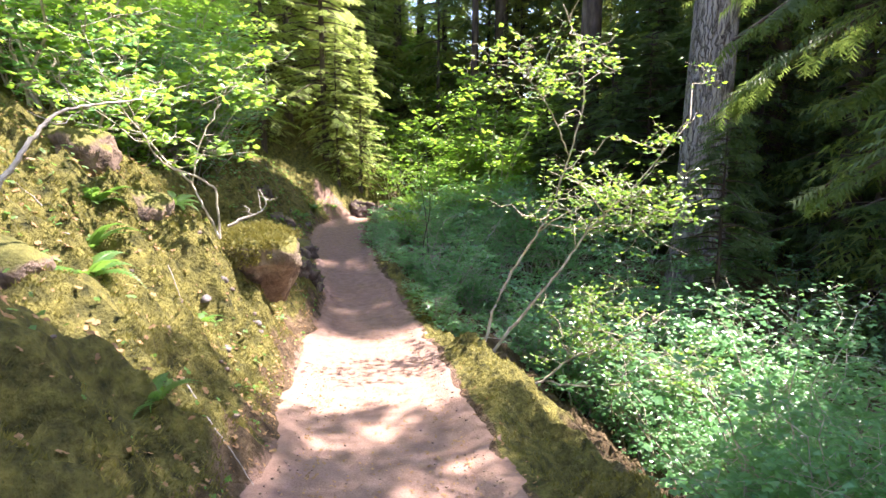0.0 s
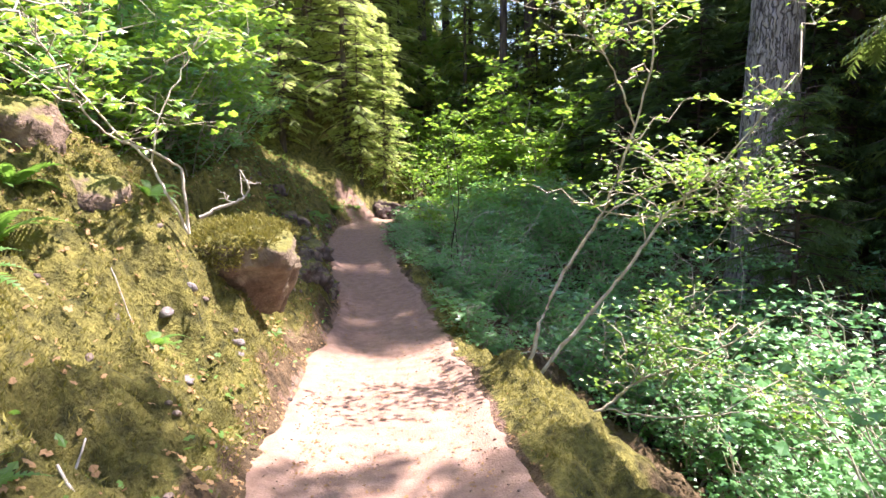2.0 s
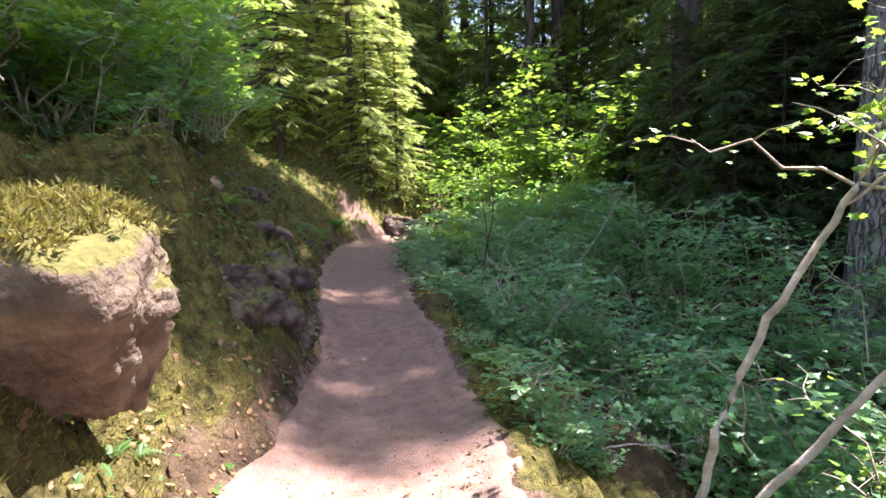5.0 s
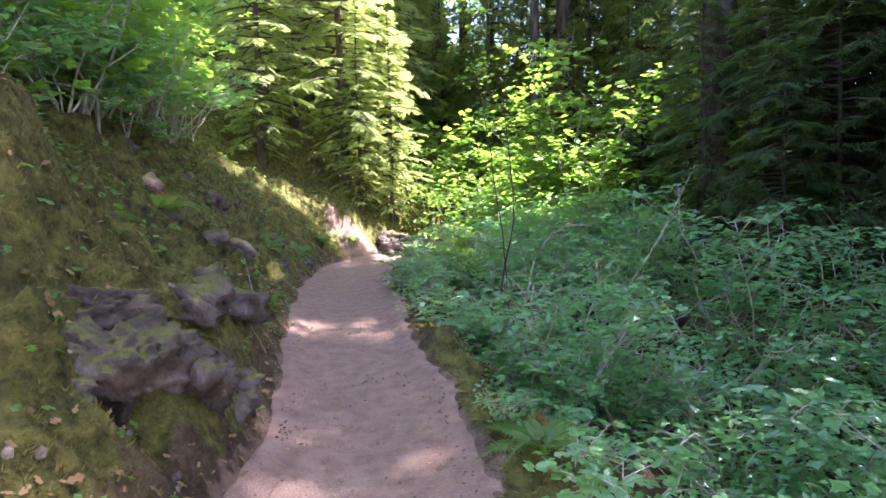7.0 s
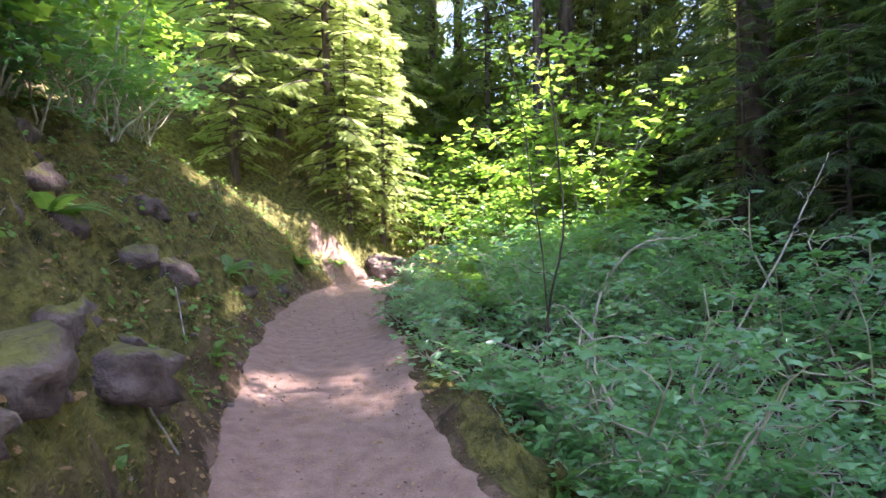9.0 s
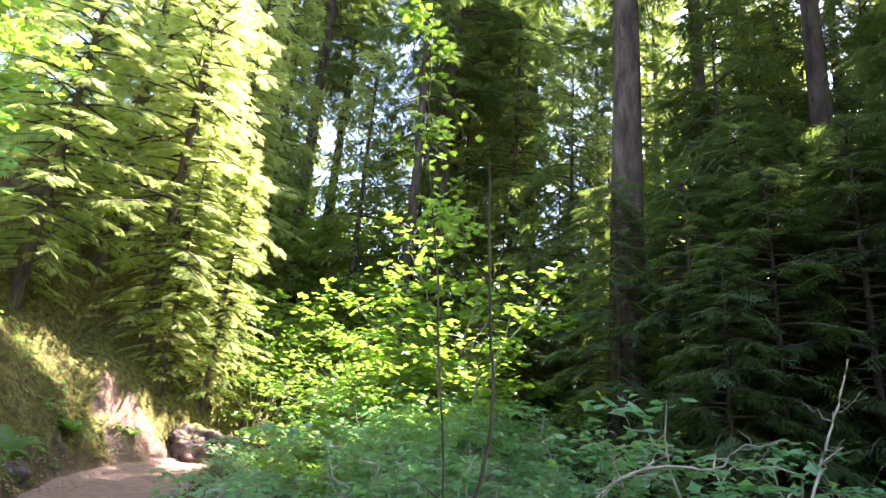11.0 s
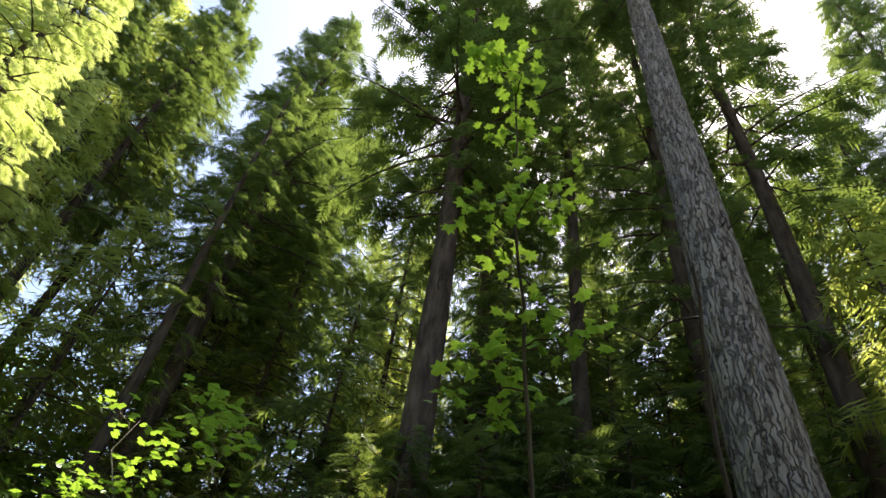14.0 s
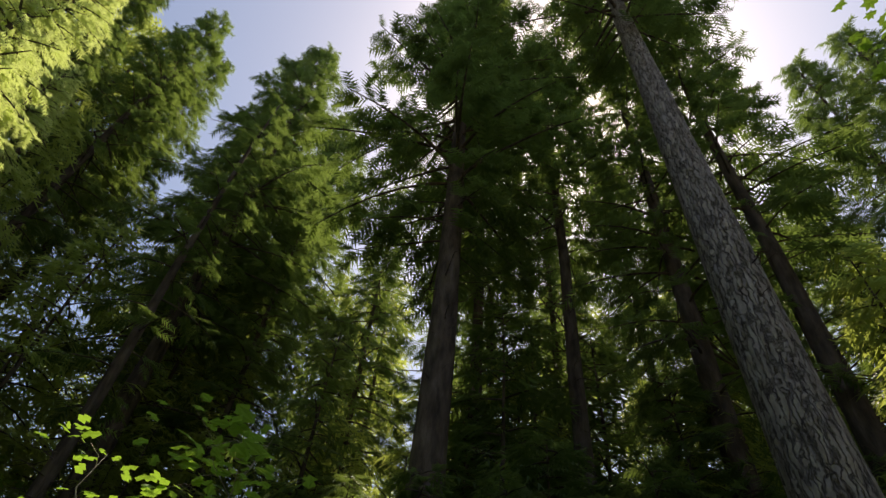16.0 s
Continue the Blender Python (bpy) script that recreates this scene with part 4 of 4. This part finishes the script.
jutting_boulder(pose(-1.66, 7.72, 0.08, 4, 4, 10) @ Matrix.Scale(1.12, 4))
for k, (x, y, r) in enumerate([(-1.62, 6.72, 0.06), (-1.78, 6.6, 0.045), (-1.5, 6.9, 0.05), (-1.95, 6.45, 0.05), (-1.72, 6.2, 0.055), (-1.4, 6.55, 0.035), (-2.0, 6.15, 0.06), (-1.6, 5.9, 0.04)]):
    rock("stone", 40 + k, (1.2 * r, 0.9 * r, 0.7 * r), pose(x, y, at_ground(x, y) - 0.45 * r, 0, 20, 50 * k), M_GREYSTONE, "small pale grey stone lodged in the moss", 0.5, 0.7, 2)
rock("rock", 4, (0.34, 0.3, 0.28), pose(-2.72, 6.9, 0.88, 0, 10, 40), M_ROCK, "dark rock half buried in the mossy bank")
rock("rock", 5, (0.42, 0.4, 0.34), pose(-3.5, 7.2, 1.55, 0, 0, 70), M_ROCK, "moss-grown rock at the top of the bank")
for k, (x, y, z, sx, sy, sz) in enumerate([(-1.6, 10.78, -0.42, 0.34, 0.45, 0.34), (-1.78, 10.3, -0.38, 0.3, 0.34, 0.26), (-1.45, 11.2, -0.62, 0.28, 0.36, 0.32), (-1.83, 11.0, -0.17, 0.3, 0.36, 0.2), (-1.33, 11.6, -0.87, 0.2, 0.28, 0.25), (-1.6, 10.0, -0.62, 0.18, 0.2, 0.15)]):
    rock("outcrop_rock", 60 + k, (0.8 * sx, 0.82 * sy, 0.78 * sz), pose(x - 0.1, y + 0.05, z - 0.1, 10 * (k % 3), 24, 37 * k), M_OUTCROP, "bare purple-brown rock overhanging a hollow by the trail", 0.42, 0.55, 5)
crag_rs = random.Random(31)
for k in range(34):
    y = crag_rs.uniform(11.5, 23)
    x = float(left_x(np.array([y]))[0]) - crag_rs.uniform(0.25, 2.6)
    r = crag_rs.uniform(0.06, 0.2)
    rock("bank_rock", 80 + k, (r, 1.3 * r, 0.7 * r), pose(x, y, at_ground(x, y) - 0.35 * r, 0, crag_rs.uniform(10, 45), crag_rs.uniform(0, 360)), M_BAREROCK, "dark angular rock breaking through the bank", 0.35, 0.6, 3)
rock("rock", 8, (0.3, 0.42, 0.22), pose(-3.5, 15.2, 0.35, 0, 20, 60), M_BAREROCK, "dark wet rock showing through the bank moss")
rock("rock", 9, (0.35, 0.5, 0.3), pose(-3.3, 17.3, -0.1, 0, 20, 10), M_BAREROCK, "dark rock in a hollow of the bank")
rock("rock", 10, (0.28, 0.26, 0.2), pose(-2.62, 4.2, 0.78, 0, 20, 10), M_ROCK, "mossy rock bulging from the bank")
rock("rock", 11, (0.75, 0.55, 0.5), pose(-0.7, 27.4, -0.95, 0, 14, 30), M_BAREROCK, "dark overhanging rock where the trail bends", 0.36, 0.5, 5)


def fern_frond(seed, length):
    """An arching frond: a thin stalk with tapering leaflets down both sides."""
    rng = np.random.RandomState(seed)
    n = 17
    u = np.linspace(0, 1, n)
    c = np.stack([0.04 * rng.randn() * u ** 2, length * (u * 0.92), length * (0.62 * u - 0.72 * u ** 2.2)], -1)
    g = Geo()
    g.tube(c, np.linspace(0.005, 0.0015, n), 3)
    for k in range(2, n):
        w = length * 0.17 * math.sin(math.pi * min(1, 0.18 + 0.86 * u[k])) + 0.008
        for sg in (-1, 1):
            a, b = c[k], c[k - 1]
            tip = (a + b) / 2 + np.array([sg * w, w * 0.35, -0.12 * w])
            g.add([b, tip, a, (a + b) / 2 + np.array([sg * w * 0.55, w * 0.5, 0.03 * w])], [(0, 1, 3), (0, 3, 2)])
    return g.mesh("frond", M_FERN, False)


FRONDS = [fern_frond(k, 0.55) for k in range(3)]
fern_rs = random.Random(12)
FERNS = [(-2.7, 5.6, 1.0), (-2.3, 4.7, 0.9), (-2.9, 6.2, 0.9), (-1.9, 6.0, 0.6), (-3.3, 15.0, 1.1), (-3.6, 13.2, 1.0), (-2.6, 12.3, 0.7), (0.78, 11.1, 0.85), (0.7, 13.4, 0.7), (-3.0, 19.0, 1.0), (-2.9, 21.5, 1.0), (-2.7, 23.6, 0.9), (-2.1, 25.6, 0.9), (-4.0, 10.8, 1.2), (-4.1, 17.0, 1.1), (-2.4, 3.2, 0.8), (-1.2, 4.4, 0.45), (-1.35, 3.4, 0.5), (-2.95, 8.6, 0.9), (0.2, 15.6, 0.7), (-1.9, 14.9, 0.5), (-1.6, 8.2, 0.5)]
for x, y, z in FERNS:
    fern = thing("fern", "green sword fern rooted in the mossy bank", "fern", "ferns", planted(x, y, fern_rs.uniform(0, 360), z, (0, 12 if x < 0 else -10), 0.03))
    for k in range(9):
        fr = part("frond", FRONDS[k % 3], None, fern)
        fr.matrix_basis = pose(0, 0, 0, fern_rs.uniform(-5, 30), 0, k * 40 + fern_rs.uniform(-12, 12)) @ Matrix.Scale(fern_rs.uniform(0.75, 1.15), 4)


def stick(name, pts, r, mat, label, seed, category="branch", twigs=0, twig_len=0.4, sides=7):
    """A crooked piece of wood through a few points, with side twigs."""
    rng = np.random.RandomState(seed)
    pts = np.array(pts, float)
    n = len(pts)
    u = np.linspace(0, n - 1, 6 * n)
    c = np.stack([np.interp(u, range(n), pts[:, k]) for k in range(3)], -1)
    for _ in range(4):
        c[1:-1] = (c[:-2] + c[1:-1] + c[2:]) / 3
    c[1:-1] += rng.randn(len(c) - 2, 3) * r * 0.25
    g = Geo()
    g.tube(c, np.linspace(r, r * 0.35, len(c)), sides, 0.08, rng)
    if twigs:
        grow_branches(g, c, r * 0.35, rng, twigs, twig_len, [], 0.25, 1)
    return tagged(new(name, g.mesh(name, mat)), label, category, "fallen wood")


stick("dead_branch", [(-2.3, 3.55, 1.2), (-2.18, 3.71, 1.45), (-2.11, 3.86, 1.65), (-2.09, 4.09, 1.81), (-1.99, 4.35, 1.88), (-1.8, 4.75, 1.96)], 0.019, M_DEAD, "bare grey dead branch lying on the bank top", 1, twigs=3)
stick("dead_branch", [(-1.8, 7.0, 0.74), (-1.58, 7.08, 0.84), (-1.41, 7.14, 0.9), (-1.37, 7.15, 1.01), (-1.45, 7.13, 1.16)], 0.018, M_DEAD, "pale curved dead branch above the boulder", 2, twigs=3, twig_len=0.25)
stick("dead_sapling", [(1.5799999999999998, 14.17, -2.34), (1.77, 14.24, -1.65), (2.42, 14.55, -0.91), (2.99, 14.63, -0.1), (3.25, 14.61, 0.42), (3.45, 14.62, 0.83)], 0.014, M_DEAD, "pale leaning dead sapling bare of bark", 3, twigs=5, twig_len=0.3)
stick("dead_sapling", [(1.2, 14.65, -1.75), (1.34, 14.61, -0.58), (1.46, 14.61, -0.22), (1.64, 14.53, 0.04), (1.83, 14.41, 0.13), (2.05, 14.3, 0.12)], 0.014, M_DEAD, "forked pale dead stem among the shrubs", 4, twigs=4, twig_len=0.35)
stick("dead_branch", [(0.95, 9.9, -1.75), (1.4, 10.2, -1.8), (1.9, 10.3, -1.75), (2.4, 10.5, -1.9)], 0.016, M_DEAD, "forked grey dead branch lying on the slope", 5, twigs=5, twig_len=0.4)
stick("sapling", [(1.05, 15.2, -1.6), (1.1, 15.3, -0.6), (1.3, 15.2, 0.2), (1.25, 15.3, 1.0), (1.15, 15.2, 1.9)], 0.016, M_DARKBARK, "thin dark crooked sapling stem beside the trail", 6, "sapling", twigs=4, twig_len=0.5)
stick("fallen_log", [(3.2, 22.9, -1.75), (4.4, 23.2, -1.7), (5.6, 23.5, -1.5), (7.0, 23.6, -1.25)], 0.19, M_MOSSWOOD, "fallen log furred with moss across the ravine", 7, "log", sides=14)
stick("fallen_log", [(3.0, 20.6, -2.1), (3.9, 21.8, -1.75), (4.6, 22.9, -1.45)], 0.11, M_MOSSWOOD, "thin mossy log leaning on a larger one", 8, "log", sides=12)


# the arching vine maple on the ravine edge
M_ONELEAF = leaf_material("maple_leaf_single", (0.09, 0.19, 0.035), (0.20, 0.34, 0.05), (0.36, 0.60, 0.06), gloss=0.36, random_source="object", shine=0.75)
_g = Geo()
_g.add(*LEAF7)
ONE_LEAF = _g.mesh("leaf", M_ONELEAF, False)


def maple(name, label, base, stems, leaf_n, seed, leaf_size, mat, twigs=6, twig_len=0.7, bark=M_TWIG):
    rng = np.random.RandomState(seed)
    ob = thing(name, label, "tree", "vine maples", pose(*base))
    tips, stems_made = [], []
    for pts, r in stems:
        pts = np.array(pts, float) - base
        n = len(pts)
        t = np.linspace(0, n - 1, 5 * n)
        c = np.stack([np.interp(t, range(n), pts[:, k]) for k in range(3)], -1)
        for _ in range(3):
            c[1:-1] = (c[:-2] + c[1:-1] + c[2:]) / 3
        c[1:-1] += rng.randn(len(c) - 2, 3) * 0.008
        g = Geo()
        g.tube(c, np.linspace(r, r * 0.3, len(c)), 8, 0.06, rng)
        mine = []
        grow_branches(g, c[len(c) // 4:], r * 0.42, rng, twigs, twig_len, mine, 0.2, 1)
        tips += mine
        stems_made.append(part("stem", g, bark, ob))
    pos, rot, size = leaf_places(tips, rng, leaf_n, 0.07, leaf_size, 0.4, 0.5)
    single = min(260, leaf_n // 2)
    for p, r, k in zip(pos[:single], rot[:single], size[:single]):
        m = Matrix(r.tolist()).to_4x4()
        m.translation = p
        part("leaf", ONE_LEAF, None, stems_made[rng.randint(len(stems_made))]).matrix_basis = m @ Matrix.Scale(k, 4)
    g = Geo()
    g.scatter(*LEAF7, pos[single:], rot[single:], size[single:])
    part("foliage", g, mat, ob, "", False, "stuff")
    return ob


maple("vine_maple_tree", "arching vine maple with pale twisted stems and sunlit leaves", (1.39, 8.09, -1.56),
      [([(1.39, 8.09, -1.56), (1.5, 8.1, -1.11), (1.62, 8.11, -0.6), (1.89, 8.17, -0.07), (2.3, 8.19, 0.5), (2.49, 8.19, 0.91), (2.7, 8.18, 1.57), (2.9, 8.15, 2.36), (2.85, 8.3, 3.1), (2.6, 8.4, 3.7)], 0.027),
       ([(1.39, 8.09, -1.56), (1.79, 7.99, -0.98), (2.3, 7.84, -0.29), (2.59, 7.78, 0.1), (2.84, 7.73, 0.55), (3.09, 7.65, 0.8), (3.53, 7.38, 1.39), (3.9, 7.2, 2.0)], 0.025),
       ([(2.84, 7.73, 0.55), (3.1, 7.8, 0.62), (3.5, 7.7, 0.6), (4.0, 7.5, 0.75)], 0.011),
       ([(2.3, 8.19, 0.5), (2.6, 8.1, 0.75), (3.0, 7.9, 0.95), (3.6, 7.7, 1.0)], 0.011),
       ([(2.7, 8.18, 1.57), (2.4, 8.0, 2.1), (2.1, 7.9, 2.5), (1.9, 7.8, 2.7)], 0.012)], 1700, 301, 0.085, M_MAPLE, 15, 0.9)
maple("vine_maple_tree", "low sunlit vine maple branch reaching over the ravine", (1.7, 8.3, -2.1),
      [([(1.7, 8.3, -2.1), (1.95, 8.3, -2.0), (2.45, 8.19, -1.81), (2.73, 8.16, -1.48), (3.04, 8.09, -1.35), (3.57, 7.84, -1.02), (3.94, 7.66, -0.68)], 0.026),
       ([(2.45, 8.19, -1.81), (3.0, 7.7, -1.75), (3.6, 7.3, -1.5), (4.1, 7.0, -1.3)], 0.016),
       ([(2.73, 8.16, -1.48), (2.85, 8.1, -1.15), (2.95, 8.0, -0.8), (3.1, 7.9, -0.5)], 0.012)], 1000, 302, 0.08, M_MAPLE, 15, 0.75)
maple("vine_maple_tree", "crooked vine maple growing out of the mossy bank", (-1.87, 6.91, 0.7),
      [([(-1.87, 6.91, 0.6), (-1.87, 6.91, 1.2), (-2.04, 6.73, 1.33), (-2.29, 6.37, 1.46), (-2.36, 6.09, 1.82), (-2.46, 5.91, 2.2)], 0.015),
       ([(-1.87, 6.91, 0.6), (-2.02, 6.85, 0.99), (-2.15, 6.9, 1.25), (-2.09, 7.04, 1.69), (-1.87, 7.24, 2.17), (-1.69, 7.31, 2.58)], 0.014),
       ([(-2.15, 6.9, 1.25), (-2.5, 6.9, 1.6), (-2.9, 6.8, 2.2), (-3.1, 6.7, 2.9)], 0.013)], 620, 303, 0.115, M_MAPLE, 10, 0.9)

maple("maple_sapling", "slender maple sapling with large bright backlit leaves", (1.3, 15.9, -1.75),
                [([(1.3, 15.9, -1.75), (1.25, 15.85, -0.3), (1.05, 15.8, 1.2), (0.85, 15.75, 2.4), (0.8, 15.75, 3.5)], 0.011)], 280, 304, 0.078, M_MAPLE, 18, 0.26, M_DARKBARK)

# moss fibres, thickest on the hummocks by the trail
rng = np.random.RandomState(9)
n = 330000
py = 1.0 + 24 * rng.rand(n) ** 1.35
side = rng.rand(n) < 0.85
px = np.where(side, left_x(py) - rng.rand(n) ** 0.9 * 3.2, right_x(py) + 0.03 + rng.rand(n) * 0.9)
off_trail = np.maximum(px - right_x(py), left_x(py) - px) + 0.12 * vnoise(px * 2.5, py * 2.5, 101)
keep = (off_trail > 0.2) & (vnoise(px * 5, py * 5, 95) + 0.6 * vnoise(px * 1.7, py * 1.7, 96) > -0.35)
px, py, side = px[keep], py[keep], side[keep]
n = len(px)
pz = height(px, py) - 0.004
blade = (np.array([(-0.14, 0, 0), (0.14, 0, 0), (0, 0.3, 1.0)]), np.array([(0, 1, 2)]))
nrm = np.stack([rng.randn(n) * 0.6 + 0.4 * side, rng.randn(n) * 0.6, np.ones(n)], -1)
g = Geo()
g.scatter(*blade, np.stack([px, py, pz], -1), frames(nrm, rng.uniform(0, 6.28, n)), rng.uniform(0.012, 0.05, n))
tagged(new("moss", g.mesh("moss", M_MOSSBLADE, False)), "thick yellow-green moss carpet over the trail banks", "moss", "", "stuff")

# litter: dead needles, leaf scraps and pebbles on and beside the trail
n = 9000
py = rng.uniform(1.5, 27, n)
u = np.where(rng.rand(n) < 0.45, rng.rand(n) * 1.0, np.where(rng.rand(n) < 0.5, rng.randn(n) * 0.08, 1 + rng.randn(n) * 0.08))
lx, rx = left_x(py), right_x(py)
px = lx + (rx - lx) * u
on = (u > 0.02) & (u < 0.98)
pz = np.where(on, trail_z(py) - 0.012 - 0.05 * np.sin(np.clip(u, 0, 1) * np.pi) + 0.012, height(px, py) + 0.006)
g = Geo()
g.scatter(*LEAFS, np.stack([px, py, pz], -1), frames(np.stack([rng.randn(n) * 0.2, rng.randn(n) * 0.2, np.ones(n)], -1), rng.uniform(0, 6.28, n)), rng.uniform(0.012, 0.04, n))
tagged(new("leaf_litter", g.mesh("leaf_litter", M_LITTER, False)), "scattered brown leaf scraps and needles on the path", "litter", "", "stuff")
bm = bmesh.new()
bmesh.ops.create_icosphere(bm, subdivisions=1, radius=1)
pv = np.array([v.co[:] for v in bm.verts]) * [1, 0.8, 0.55]
pf = np.array([[v.index for v in f.verts] for f in bm.faces])
bm.free()
n = 1600
py = rng.uniform(1.5, 26, n)
u = np.where(rng.rand(n) < 0.5, rng.rand(n), np.where(rng.rand(n) < 0.5, np.abs(rng.randn(n)) * 0.06, 1 - np.abs(rng.randn(n)) * 0.06))
lx, rx = left_x(py), right_x(py)
px = lx + (rx - lx) * u
pz = trail_z(py) - 0.012 - 0.05 * np.sin(np.clip(u, 0, 1) * np.pi) + 0.05 * step(0.12, -0.02, np.minimum(u, 1 - u)) + 0.003
g = Geo()
g.scatter(pv, pf, np.stack([px, py, pz], -1), frames(np.stack([rng.randn(n) * 0.2, rng.randn(n) * 0.2, np.ones(n)], -1), rng.uniform(0, 6.28, n)), rng.uniform(0.004, 0.016, n))
tagged(new("gravel", g.mesh("gravel", M_GRIT)), "small loose stones along the trail edges", "gravel", "", "stuff")

# low herbs, scraps and stones strewn over the cut bank
n = 5200
py = 2.5 + 23.5 * rng.rand(n) ** 0.75
px = left_x(py) - 0.1 - 3.4 * rng.rand(n) ** 0.9
tight = vnoise(px * 1.3, py * 1.3, 98) > -0.25
px, py = px[tight], py[tight]
n = len(px)
up = np.stack([rng.randn(n) * 0.5 + 0.5, rng.randn(n) * 0.5, np.ones(n)], -1)
g = Geo()
g.scatter(*LEAFS, np.stack([px, py, height(px, py) + rng.uniform(0.01, 0.16, n)], -1), frames(up, rng.uniform(0, 6.28, n)), rng.uniform(0.025, 0.075, n) * (1 + 0.03 * py))
tagged(new("herbs", g.mesh("herbs", M_FERN, False)), "small green herbs sprouting through the bank moss", "herbs", "", "stuff")
n = 9500
py = 2 + 23 * rng.rand(n) ** 0.85
px = left_x(py) - 0.05 - 3.2 * rng.rand(n) ** 1.1
g = Geo()
g.scatter(*LEAFS, np.stack([px, py, height(px, py) + 0.012], -1), frames(np.stack([rng.randn(n) * 0.4 + 0.6, rng.randn(n) * 0.4, np.ones(n)], -1), rng.uniform(0, 6.28, n)), rng.uniform(0.02, 0.07, n))
tagged(new("bank_litter", g.mesh("bank_litter", M_LITTER, False)), "dry brown leaves and bark scraps caught on the bank", "litter", "", "stuff")
n = 260
py = rng.uniform(3, 26, n)
px = left_x(py) - 0.03 - 2.6 * rng.rand(n) ** 1.3
g = Geo()
g.scatter(pv, pf, np.stack([px, py, height(px, py)], -1), frames(np.stack([rng.randn(n) * 0.5, rng.randn(n) * 0.5, np.ones(n)], -1), rng.uniform(0, 6.28, n)), rng.uniform(0.012, 0.045, n))
tagged(new("bank_stones", g.mesh("bank_stones", M_PEBBLE, False)), "small grey-brown stones poking out of the bank", "stones", "", "stuff")
twig_rng = np.random.RandomState(77)
for k in range(26):
    y = twig_rng.uniform(3.5, 24)
    x = beside(-1, y, twig_rng.uniform(0.15, 2.6))
    dx, dy = twig_rng.uniform(-0.35, 0.35), twig_rng.uniform(-0.6, 0.6)
    stick("fallen_twig", [(x + u * dx, y + u * dy, at_ground(x + u * dx, y + u * dy) + 0.02) for u in (-1, -0.3, 0.3, 1)], 0.007, M_DEAD, "thin dry twig lying on the mossy bank", 100 + k, "twig", sides=5)
